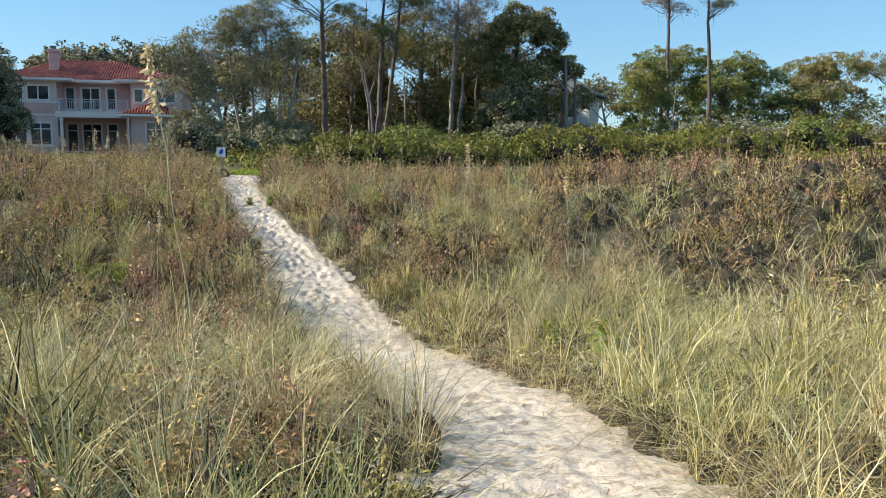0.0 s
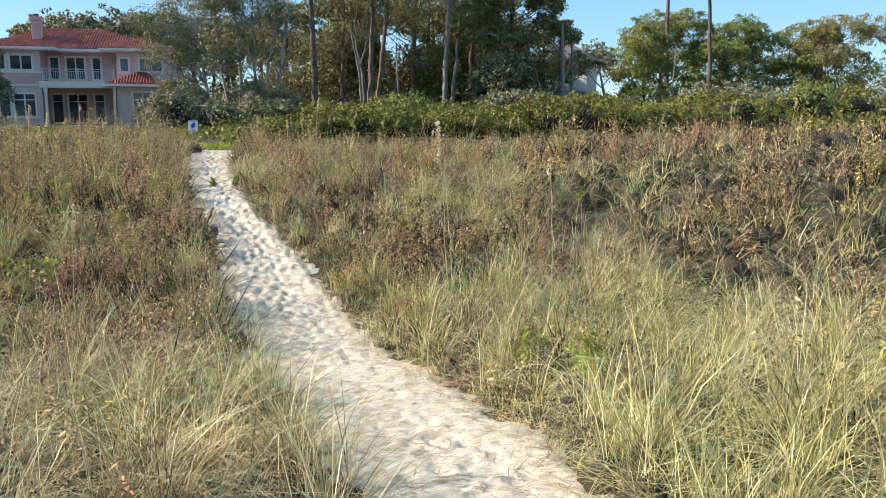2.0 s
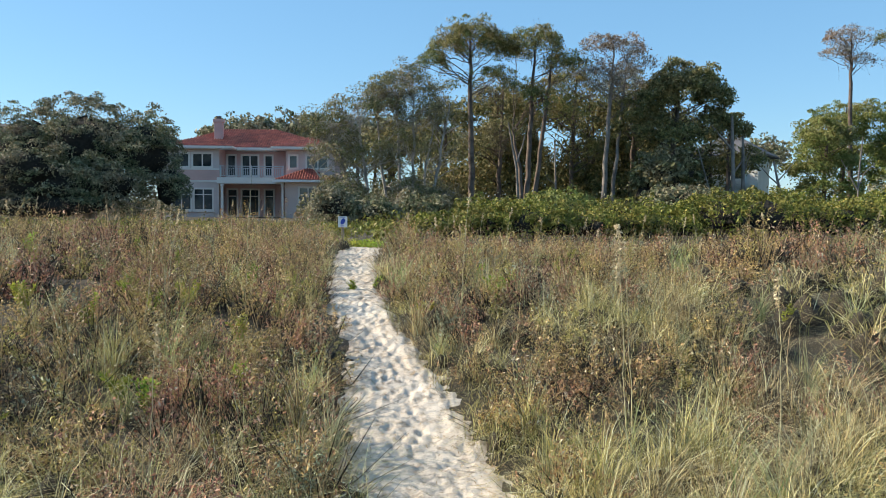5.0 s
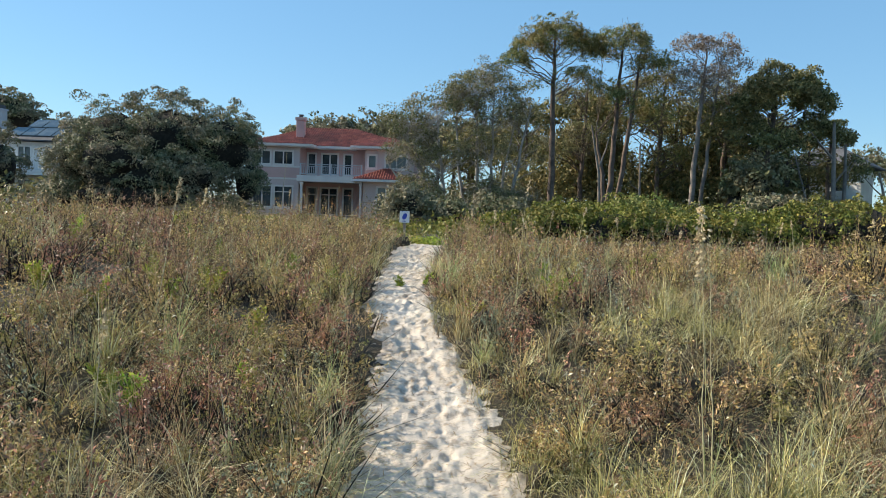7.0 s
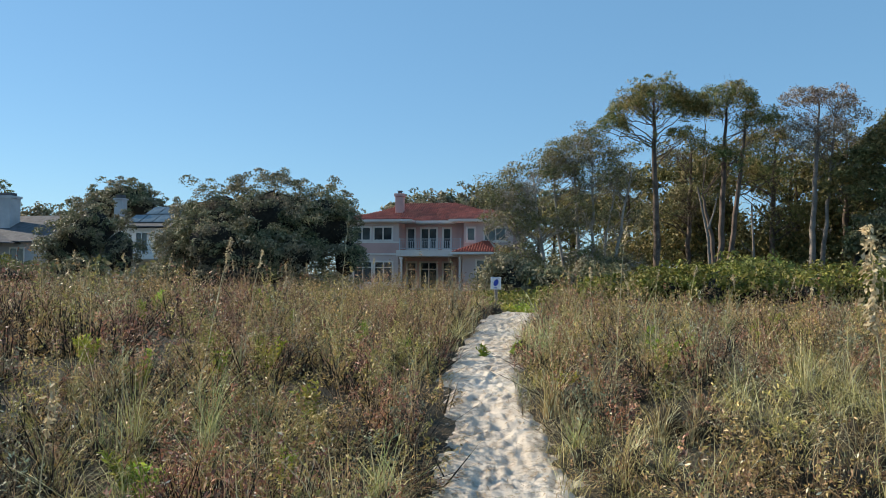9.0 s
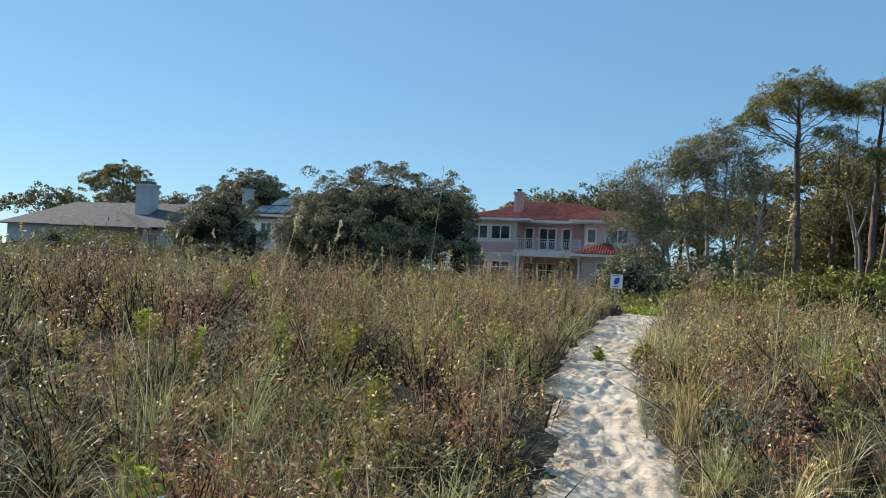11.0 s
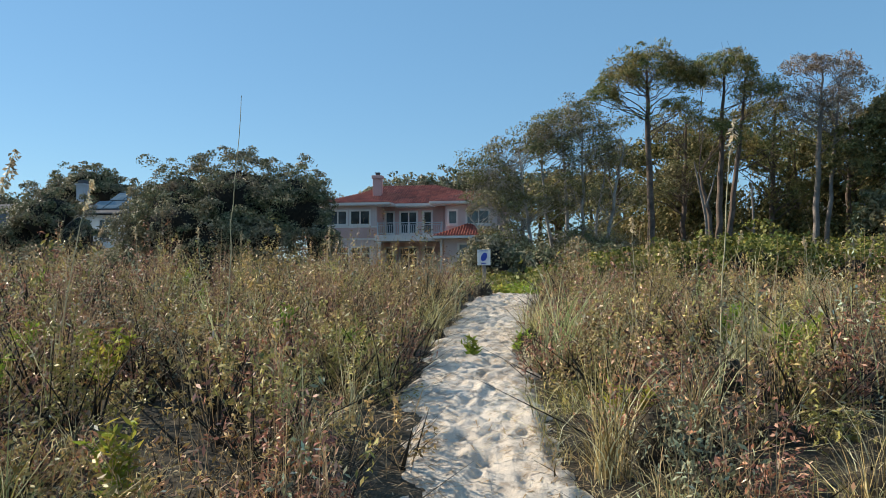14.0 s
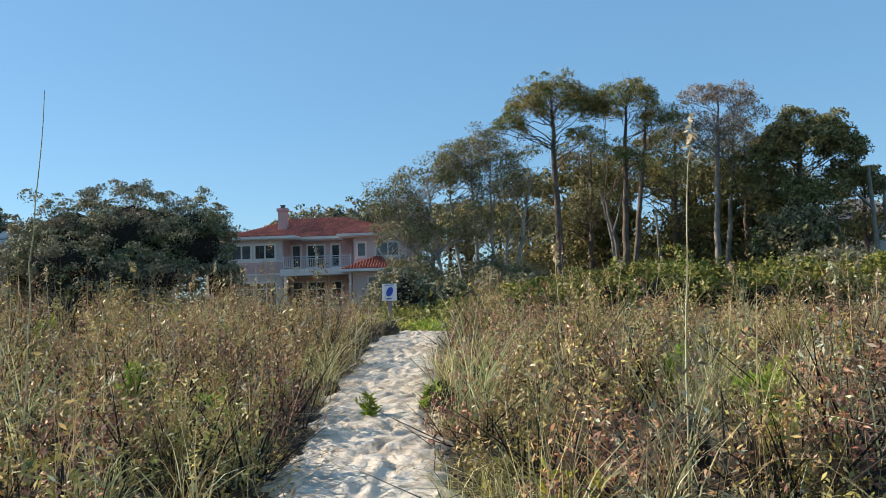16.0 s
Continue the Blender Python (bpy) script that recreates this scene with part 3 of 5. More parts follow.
    wing = part("roof", hip_roof(4.2, 10.0, 60.2, 66.6, 6.83, 6.8, 7.2, 63.4, 7.86), TILES, h)
    part("tiling", ribbed(4.2, 10.0, 60.2, 66.6, 6.83, 6.8, 7.2, 63.4, 7.86), TILES, wing)
    part("gutter", boxes((-5.36, 60.08, 6.66, 0.98, 60.19, 6.84), (4.17, 60.08, 6.66, 10.06, 60.19, 6.84), (1.0, 61.78, 6.64, 4.15, 61.89, 6.84), (0.9, 60.2, 6.66, 1.0, 61.8, 6.82), (4.1, 60.2, 6.66, 4.2, 61.8, 6.82)), TRIM, h, "cream gutter")
    part("soffit", boxes((-5.28, 60.2, 6.60, 0.9, 61.9, 6.66), (4.2, 60.2, 6.60, 10.0, 61.9, 6.66), (0.9, 61.9, 6.58, 4.2, 63.0, 6.64)), TRIM, h)
    chim = part("chimney", boxes((-1.42, 63.8, 7.3, -0.72, 64.5, 9.15), (-1.50, 63.72, 9.15, -0.64, 64.58, 9.42), bevel=0.015), STUCCO, h, "pink stucco chimney")
    part("flue", boxes((-1.22, 64.0, 9.42, -0.92, 64.3, 9.62), (-1.27, 63.95, 9.62, -0.87, 64.35, 9.68)), SHINGLE, chim)
    part("porch_wall", wall_run(5.45, 9.0, 0.7, 3.85, 59.2, 59.42, [(6.6, 8.1, 1.5, 3.45)]), STUCCO_PALE, h, "pale pink porch wall")
    part("porch_wall", boxes((5.45, 59.42, 0.7, 5.67, 60.79, 3.85)), STUCCO_PALE, h)
    part("porch_wall", boxes((8.78, 59.42, 0.7, 9.0, 60.79, 3.85)), STUCCO_PALE, h)
    window(h, 6.6, 8.1, 1.5, 3.45, 59.2, bars=(7.35,), transom=2.85)
    part("column", boxes((5.22, 58.95, 0.8, 5.36, 59.09, 3.85)), TRIM, h)
    pr = part("porch_roof", hip_roof(4.65, 9.6, 58.6, 62.2, 4.08, 7.0, 7.4, 60.5, 5.05), TILES, h, "red clay tile porch roof")
    part("tiling", ribbed(4.65, 9.6, 58.6, 62.2, 4.08, 7.0, 7.4, 60.5, 5.05), TILES, pr)
    part("gutter", boxes((4.58, 58.46, 3.86, 9.66, 58.59, 4.06), (4.52, 58.6, 3.86, 4.64, 60.7, 4.05)), WHITE, h)
    part("soffit", boxes((4.66, 58.6, 3.852, 9.6, 60.7, 3.90)), TRIM, h)


pink_house()


def white_house():
    h = root("house", -26, 70, 0.8, "white two-storey house with a dark roof and a raised deck", "house")
    wins = [(-30.3, -29.0), (-28.2, -26.9), (-25.6, -24.4)]
    part("wall", wall_run(-31.2, -18.0, 0.8, 6.6, 66, 66.25, [(a, b, 4.1, 6.2) for a, b in wins] + [(a, b, 0.9, 3.1) for a, b in wins]), WHITE, h)
    part("wall", boxes((-31.2, 66.25, 0.8, -30.95, 75, 6.6), (-18.25, 66.25, 0.8, -18, 75, 6.6), (-31.2, 75, 0.8, -18, 75.25, 6.6)), WHITE, h)
    for a, b in wins:
        window(h, a, b, 4.1, 6.2, 66, bars=((a + b) / 2,), mat=WHITE)
        window(h, a, b, 0.9, 3.1, 66, bars=((a + b) / 2,), mat=WHITE)
    part("deck", boxes((-32.4, 64.2, 3.5, -20, 65.98, 3.9)), WHITE, h, "white raised deck")
    part("deck_railing", railing(-32.3, -20.0, 64.25, 3.92, 4.8, RAILING, 6), RAILING, h)
    for x in (-32.2, -28.2, -24.2, -20.3):
        part("deck_post", boxes((x, 64.3, 0.8, x + 0.2, 64.5, 3.498)), WHITE, h)
    roof = part("roof", hip_roof(-32.0, -17.2, 65.2, 76, 6.75, -24.5, -22.0, 70.6, 9.4), SHINGLE, h, "dark shingle roof")
    for i in range(5):
        for j in range(2):
            x, t = -29.2 + i * 1.45 + j * 0.9, 0.12 + j * 0.36
            bm = bmesh.new()
            y0, z0, y1, z1 = 65.2 + 5.4 * t, 6.82 + 2.65 * t, 65.2 + 5.4 * (t + 0.32), 6.82 + 2.65 * (t + 0.32)
            slope(bm, [(x, y0, z0 + 0.06), (x + 1.35, y0, z0 + 0.06), (x + 1.35, y1, z1 + 0.06), (x, y1, z1 + 0.06)], 0.05)
            part("solar_panel", bm, GLASS, roof, "dark solar panel")
    part("chimney", boxes((-31.6, 67.5, 6.4, -30.75, 68.4, 9.6), (-31.7, 67.4, 9.6, -30.65, 68.5, 9.75)), GREY_PAINT, h, "grey chimney")
    part("chimney_cap", boxes((-31.5, 67.6, 9.75, -30.85, 68.3, 10.1)), SHINGLE, h)


white_house()


def grey_house():
    h = root("house", -60, 85, 0.8, "long grey house under a pale shingle roof", "house")
    part("wall", wall_run(-78, -46, 0.8, 6.0, 80, 80.3, [(-64.0, -62.0, 3.2, 5.2), (-54, -52, 3.2, 5.2)]), GREY_PAINT, h)
    part("wall", boxes((-78, 80.3, 0.8, -77.7, 93, 6.0), (-46.3, 80.3, 0.8, -46, 93, 6.0), (-78, 93, 0.8, -46, 93.3, 6.0)), GREY_PAINT, h)
    window(h, -64.0, -62.0, 3.2, 5.2, 80, bars=(-63,), mat=WHITE)
    window(h, -54.0, -52.0, 3.2, 5.2, 80, bars=(-53,), mat=WHITE)
    part("roof", hip_roof(-79, -45, 79, 94.3, 6.0, -72, -50, 86, 9.6), SHINGLE, h, "weathered grey shingle roof")
    part("roof", hip_roof(-67.0, -52.5, 76.5, 84, 5.8, -60.5, -59.0, 80.4, 8.0), SHINGLE, h)
    part("chimney", boxes((-58.5, 82.5, 7.0, -56.2, 84.3, 11.6), (-58.65, 82.35, 11.6, -56.05, 84.45, 11.9)), GREY_PAINT, h, "broad grey chimney")
    part("chimney_cap", boxes((-58.2, 82.8, 11.9, -56.5, 84.0, 12.3)), SHINGLE, h)


grey_house()


def far_white_house(x, y, w, deep, top, turn):
    h = root("house", x, y, 0.9, "white house seen between tree trunks", "house")
    part("wall", wall_run(x, x + w, 0.9, top, y, y + 0.25, [(x + w * 0.62, x + w * 0.8, top - 1.9, top - 0.5), (x + w * 0.15, x + w * 0.3, top - 1.9, top - 0.5)]), WHITE, h)
    part("wall", boxes((x, y + 0.25, 0.9, x + 0.25, y + deep, top)), WHITE, h)
    part("wall", boxes((x + w - 0.25, y + 0.25, 0.9, x + w, y + deep, top)), WHITE, h)
    part("wall", boxes((x, y + deep, 0.9, x + w, y + deep + 0.25, top)), WHITE, h)
    window(h, x + w * 0.62, x + w * 0.8, top - 1.9, top - 0.5, y, mat=WHITE)
    window(h, x + w * 0.15, x + w * 0.3, top - 1.9, top - 0.5, y, mat=WHITE)
    part("roof", hip_roof(x - 0.7, x + w + 0.7, y - 0.7, y + deep + 1, top + 0.1, x + w * 0.35, x + w * 0.65, y + deep / 2, top + 1.7), SHINGLE, h, "grey hip roof")
    part("band", boxes((x - 0.35, y - 0.35, top - 2.5, x + w + 0.05, y - 0.004, top - 2.25)), WHITE, h)
    h.rotation_euler[2] = radians(turn)


far_white_house(39.4, 60, 5.5, 4.2, 6.3, -35)
far_white_house(32.4, 66, 4.5, 3.5, 5.9, -35)

# ---- trees ----


def crown_clumps(rng, blobs):
    """Places for sprays of leaves: mostly in the outer part of each blob, thinner below."""
    at, out = [], []
    for cx, cy, cz, rx, ry, rz, n in blobs:
        d = rng.normal(size=(n, 3))
        d /= np.linalg.norm(d, axis=1, keepdims=True)
        d[:, 2] = np.where(d[:, 2] < -0.35, -d[:, 2] * 0.5, d[:, 2])
        r = rng.uniform(0.5, 1.02, (n, 1)) ** 0.45
        r = r * (1 + 0.10 * np.sin(d[:, :1] * 7 + cx) + 0.08 * np.sin(d[:, 1:2] * 9 + cz))
        at.append(np.array([cx, cy, cz]) + d * r * np.array([rx, ry, rz]))
        out.append(d)
    return np.concatenate(at), np.concatenate(out)


def tree(name, seed, trunks, blobs, leaf_mat, bark, label, leaf=(0.24, 0.13), each=40, spray=(0.45, 0.45, 0.28), limbs=26, twigs=0, loose=0.55, dense=0.0):
    """A tree: trunks are lists of (x, y, z, radius); limbs run from them out to the crown's sprays; leaves fill the sprays."""
    rng = np.random.RandomState(seed)
    x, y, z, _ = trunks[0][0]
    t = root(name, x, y, z, label, "tree")
    clumps, out = crown_clumps(rng, blobs)
    for tr in trunks:
        pts = np.array([p[:3] for p in tr], float)
        s = np.linspace(0, len(tr) - 1, 4 * len(tr))
        fine = np.stack([np.interp(s, np.arange(len(tr)), pts[:, k]) for k in range(3)], -1)
        fine[1:-1] += rng.normal(0, 0.035, fine[1:-1].shape) * [1, 1, 0.3]
        rad = np.interp(s, np.arange(len(tr)), [p[3] for p in tr])
        part("trunk", tube(fine, rad, 9), bark, t)
    pieces = []
    for k in rng.choice(len(clumps), min(limbs + twigs, len(clumps)), replace=False):
        tr = trunks[rng.randint(len(trunks))]
        pts = np.array([p[:3] for p in tr], float)
        far = clumps[k] + rng.normal(0, 0.15, 3)
        lo, hi = pts[0, 2], pts[-1, 2]
        h = np.clip(far[2] - rng.uniform(0.15, 0.5) * np.linalg.norm(far[:2] - pts[-1, :2]) - rng.uniform(0.2, 1.0), lo + 0.3 * (hi - lo), hi)
        start = np.array([np.interp(h, pts[:, 2], pts[:, 0]), np.interp(h, pts[:, 2], pts[:, 1]), h])
        r0 = max(0.022, 0.30 * np.interp(h, pts[:, 2], [p[3] for p in tr]))
        mid = start * 0.5 + far * 0.5 + rng.normal(0, 0.25, 3) + [0, 0, 0.15]
        s = np.linspace(0, 1, 7)[:, None]
        curve = (1 - s) ** 2 * start + 2 * s * (1 - s) * mid + s**2 * far
        curve[1:-1] += rng.normal(0, 0.06, curve[1:-1].shape)
        pieces.append(tube(curve, np.linspace(r0, 0.015, 7), 5))
        for _ in range(3):
            i = rng.randint(2, 6)
            tip = curve[i] + rng.normal(0, 0.42, 3) + [0, 0, 0.08]
            pieces.append(tube([curve[i], (curve[i] + tip) / 2 + rng.normal(0, 0.08, 3), tip], [r0 * 0.35, r0 * 0.22, 0.008], 4))
    if pieces:
        part("branchwork", joined(pieces), bark, t)
    # added dark cores stand in for the shade within the crown
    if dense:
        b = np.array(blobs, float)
        part("shade_core", cores(rng, b[:, 0], b[:, 1], b[:, 2], b[:, 3] * dense, b[:, 4] * dense, b[:, 5] * dense, (-0.7, -0.2, 0.3, 0.8, 1.5), 12, 1.0), SHADE_FILL, t)["kind"] = "stuff"
    part("crown", puffs(rng, clumps, out, each, np.array(spray) * 1.45, leaf, loose), leaf_mat, t)
    return t


def trunk(x, y, z0, z1, r, lean=0.0, deep=0.0):
    return [(x, y, z0 - 0.2, r * 1.25), (x + lean * 0.3, y + deep * 0.3, z0 + (z1 - z0) * 0.35, r), (x + lean * 0.75, y + deep, z0 + (z1 - z0) * 0.75, r * 0.7), (x + lean, y + deep, z1, r * 0.25)]


tree("live_oak", 1, [[(-5, 44.5, 0.7, 0.5), (-5.5, 44.5, 2.5, 0.42), (-7.5, 44.3, 5.0, 0.2)], [(-4.8, 44.6, 0.7, 0.45), (-3.8, 44.5, 2.8, 0.36), (-1.8, 44.4, 5.2, 0.16)]],
     [(-7.9, 44, 5.2, 3.5, 3.6, 3.0, 170), (-4.4, 44.5, 5.6, 4.2, 3.6, 3.0, 210), (-1.0, 44, 5.2, 2.6, 3.0, 2.7, 140), (-10.1, 43.5, 3.8, 1.7, 2.5, 2.2, 80), (-5.2, 41.5, 3.2, 5.2, 2.2, 1.7, 130), (0.8, 43.5, 3.1, 1.3, 1.5, 1.7, 50), (-5.6, 41.0, 1.9, 5.6, 1.8, 1.1, 100), (-9.8, 42, 2.0, 1.7, 2.0, 1.2, 40), (-6.5, 40.4, 4.2, 2.6, 1.2, 1.5, 50), (-2.2, 41.5, 3.2, 2.4, 1.4, 1.6, 60)],
     OAK, GREY_BARK, "broad live oak with a dense dark rounded crown", leaf=(0.135, 0.075), spray=(0.36, 0.36, 0.27), each=92, limbs=50, dense=0.62)
tree("live_oak", 2, [[(-24, 54, 0.7, 0.35), (-24, 54, 3, 0.3), (-23.5, 54, 6, 0.12)]],
     [(-24.5, 54, 5.4, 2.7, 2.8, 3.1, 100), (-27, 54, 3.8, 2.4, 2.4, 2.6, 80), (-22.0, 54, 3.8, 1.6, 2, 2.6, 55), (-24.5, 52.5, 2.2, 3.5, 1.8, 1.5, 60)], OAK, GREY_BARK, "rounded dark oak beside a white house", leaf=(0.19, 0.10), spray=(0.40, 0.40, 0.30), each=70, limbs=20, dense=0.62)
tree("scrub_oak", 3, [[(13.2, 44, 0.8, 0.16), (12.2, 44, 3.0, 0.12), (10.6, 44, 6.4, 0.05)], [(13.5, 44.2, 0.8, 0.14), (13.0, 44.2, 3.5, 0.11), (12.4, 44.2, 8.2, 0.04)], [(13.0, 43.8, 0.8, 0.12), (11.4, 43.6, 2.4, 0.09), (9.6, 43.5, 4.6, 0.04)]],
     [(10.4, 44, 6.9, 1.4, 1.4, 1.3, 26), (12.4, 44, 7.9, 1.7, 1.5, 1.5, 40), (11.2, 43.5, 5.2, 2.0, 1.5, 1.4, 34), (11.6, 43, 2.6, 1.5, 1.3, 1.2, 44), (13.2, 43.6, 4.8, 1.6, 1.3, 1.6, 26)], SCRUB_OAK, GREY_BARK,
     "windswept scrub oak with bare grey branches", leaf=(0.13, 0.065), each=84, limbs=120, twigs=60)
tree("scrub_oak", 4, [[(15.0, 45, 0.8, 0.15), (15.1, 45, 4, 0.12), (14.8, 45, 9.6, 0.04)], [(15.4, 44.8, 0.8, 0.13), (16.0, 44.8, 3.5, 0.1), (16.0, 44.8, 9.0, 0.04)], [(14.6, 45, 0.8, 0.12), (13.9, 45, 4.5, 0.09), (13.6, 45, 8.8, 0.03)]],
     [(15.2, 45, 9.6, 1.9, 1.6, 1.5, 60), (13.6, 45, 8.6, 1.2, 1.2, 1.2, 30), (16.4, 44.6, 7.8, 1.4, 1.4, 1.8, 34), (15.2, 44.5, 5.4, 2.0, 1.4, 1.8, 30), (16, 44, 2.6, 1.8, 1.4, 1.3, 34)], SCRUB_OAK, GREY_BARK,
     "tall scrub oak with grey bare limbs", leaf=(0.13, 0.065), each=84, limbs=120, twigs=50)
tree("scrub_oak", 5, [[(17.6, 45, 0.8, 0.14), (17.4, 45, 3.5, 0.11), (18.3, 45, 8.5, 0.04)], [(17.2, 45, 0.8, 0.12), (16.6, 45, 3.5, 0.09), (17.4, 45, 8.0, 0.03)]],
     [(17.6, 45.5, 8.0, 1.5, 1.4, 1.8, 22), (17.8, 45.5, 4.8, 1.8, 1.4, 2.0, 20), (18.0, 45, 2.2, 1.6, 1.3, 1.0, 30)], SCRUB_OAK, GREY_BARK, "half-bare scrub oak of bent grey stems", leaf=(0.13, 0.065), each=60, limbs=60, twigs=40)
full_needles = dict(leaf=(0.23, 0.085), spray=(0.42, 0.42, 0.30), loose=0.8)
needles = dict(leaf=(0.24, 0.045), spray=(0.40, 0.40, 0.26), loose=0.9)
tree("pine", 6, [trunk(19.9, 46, 0.8, 13.4, 0.20, -0.3)], [(19.6, 46, 12.9, 1.9, 1.9, 1.5, 90), (18.2, 46, 12.3, 1.1, 1.2, 1.0, 34), (21.3, 46, 12.3, 1.2, 1.2, 1.1, 40), (17.2, 46, 11.3, 1.0, 1.0, 0.7, 30), (21.6, 46, 10.6, 1.0, 1.0, 0.6, 18), (18.6, 46, 9.6, 1.6, 1.4, 1.2, 12)], PINE, BARK,
     "tall pine with a flat umbrella crown on a bare trunk", each=60, limbs=26, twigs=8, **needles)
tree("pine", 7, [trunk(23.6, 47, 0.8, 13.0, 0.18, 0.5), trunk(24.1, 47.2, 0.8, 12.6, 0.16, 1.2), [(23.4, 46.8, 0.8, 0.15), (23.1, 46.8, 5, 0.13), (22.6, 46.8, 7.2, 0.06)]],
     [(24.2, 47, 12.7, 1.7, 1.7, 1.4, 80), (22.8, 47, 12.3, 1.0, 1.1, 1.0, 34), (26.1, 47, 11.5, 1.3, 1.2, 1.1, 44), (25.2, 47, 9.0, 2.2, 1.6, 1.8, 56), (23.0, 47, 9.6, 1.2, 1.2, 1.0, 16)], PINE, BARK,
     "tall forked pine with an umbrella crown", each=56, limbs=30, twigs=8, **needles)
tree("dead_pine", 8, [trunk(28.8, 47, 0.8, 12.8, 0.17, 0.6), trunk(29.4, 47.3, 0.8, 11.8, 0.13, 1.0)],
     [(28.3, 47, 12.7, 1.0, 0.9, 0.8, 26), (30.0, 47, 12.6, 1.5, 1.3, 1.1, 48), (31.0, 47, 11.4, 1.3, 1.1, 1.1, 34), (29.4, 47, 9.8, 2.1, 1.6, 2.0, 50), (28.2, 47, 10.8, 1.2, 1.1, 1.2, 26)], DEAD_PINE, DEAD_WOOD,
     "half-dead pine with rusty thin needles", each=34, limbs=44, twigs=10, **needles)
tree("pine", 9, [trunk(33.4, 47, 0.8, 11.0, 0.2, 0.6)], [(34.2, 47, 10.0, 2.2, 1.9, 1.9, 120), (31.4, 47, 7.6, 1.6, 1.4, 2.0, 60), (36.2, 47, 9.2, 1.1, 1.1, 1.2, 44), (32.6, 47, 9.2, 1.4, 1.4, 1.2, 40), (36.8, 47.5, 7.8, 1.2, 1.1, 0.9, 30), (33.2, 46.5, 6.2, 2.3, 1.8, 1.8, 50)], DARK_PINE, BARK,
     "dark pine with a full crown", each=76, limbs=40, **full_needles)
tree("pine", 10, [trunk(38.2, 49, 0.8, 8.2, 0.15, 0.1)], [(38.2, 49, 7.4, 1.3, 1.2, 1.3, 60), (39.3, 49.5, 5.0, 1.6, 1.4, 1.6, 40)], DARK_PINE, BARK, "small dark pine beside dead trunks", each=56, limbs=16, **full_needles)
tree("pine", 11, [trunk(50.6, 55, 0.8, 15.6, 0.19, -0.5)], [(50.0, 55, 15.2, 1.7, 1.6, 0.9, 36), (49.2, 55, 14.2, 1.2, 1.2, 0.5, 18), (51.2, 55, 13.6, 1.1, 1.0, 0.5, 14)], DEAD_PINE, BARK, "very tall thin pine with a sparse rusty crown", each=44, limbs=40, **needles)
tree("pine", 12, [trunk(54.8, 55, 0.8, 15.8, 0.19, -0.9)], [(54.0, 55, 15.3, 1.6, 1.5, 0.9, 40), (55.6, 55, 14.2, 1.0, 1.0, 0.5, 18)], DARK_PINE, BARK, "very tall thin pine with a sparse dark crown", each=48, limbs=36, **needles)
tree("pine", 13, [trunk(47.3, 53, 0.8, 8.4, 0.16, 0.2)], [(47.2, 53, 6.8, 1.9, 1.8, 1.9, 90), (48.4, 53, 5.2, 1.6, 1.5, 1.4, 60), (46.2, 53, 4.8, 1.5, 1.5, 1.2, 50), (47.4, 52.5, 3.2, 2.4, 1.6, 1.4, 60)], BRIGHT_PINE, BARK, "young bright green rounded pine", each=60, limbs=20, **full_needles)
tree("pine", 14, [trunk(53, 61, 0.8, 11.0, 0.22, 0.3)], [(52, 61, 8.9, 2.6, 2.4, 2.0, 100), (55.5, 61, 9.3, 2.6, 2.4, 1.9, 100), (53.5, 60, 6.2, 3.6, 2.4, 2.2, 110), (57.5, 60.5, 7.4, 1.8, 1.8, 1.6, 50), (50.6, 60, 6.6, 1.8, 1.6, 1.8, 50)], BRIGHT_PINE, BARK, "broad pine with a bright green crown", each=56, limbs=40, **full_needles)
tree("pine", 15, [trunk(61.5, 61, 0.8, 10.5, 0.22, 0.4)], [(61.2, 61, 9.3, 2.3, 2.2, 1.6, 90), (64.2, 61, 8.3, 2.0, 2.0, 1.4, 60), (61.8, 60, 6.2, 3.4, 2.2, 2.0, 80), (66.2, 60, 5.6, 2.4, 2, 1.6, 50)], BRIGHT_PINE, BARK, "bright green pine with layered boughs", each=56, limbs=40, **full_needles)
tree("pine", 16, [trunk(71, 62, 0.8, 10.5, 0.22, 0.4)], [(70, 62, 9.2, 2.6, 2.4, 1.8, 90), (73.5, 62, 9.6, 3.0, 2.4, 1.8, 90), (71.5, 61, 6.2, 3.6, 2.4, 2.0, 70)], PINE, BARK, "wide pine at the edge of the wood", each=56, limbs=30, **full_needles)


tree("pine", 24, [trunk(22.0, 50, 0.8, 10.6, 0.16, 0.3)], [(21.8, 50, 9.8, 1.8, 1.6, 1.6, 60), (22.8, 50, 7.2, 1.8, 1.6, 1.6, 50), (20.8, 50, 6.2, 1.6, 1.4, 1.4, 30)], SCRUB_OAK, BARK, "olive tree filling the gap between pines", leaf=(0.15, 0.07), each=50, limbs=40)
tree("pine", 25, [trunk(27.2, 50, 0.8, 11.4, 0.16, 0.3)], [(27.2, 50, 10.6, 1.9, 1.6, 1.5, 70), (26.4, 50, 8.0, 1.8, 1.6, 1.7, 50), (28.4, 50, 6.0, 1.8, 1.5, 1.6, 40)], PINE, BARK, "olive brown pine inside the wood", leaf=(0.20, 0.05), each=56, limbs=40)
tree("pine", 26, [trunk(31.8, 51, 0.8, 11.0, 0.16, 0.3)], [(31.8, 51, 10.4, 1.8, 1.6, 1.4, 60), (32.2, 51, 7.6, 2.0, 1.6, 1.8, 60)], SCRUB_OAK, BARK, "grey-green tree inside the wood", leaf=(0.15, 0.07), each=50, limbs=40)


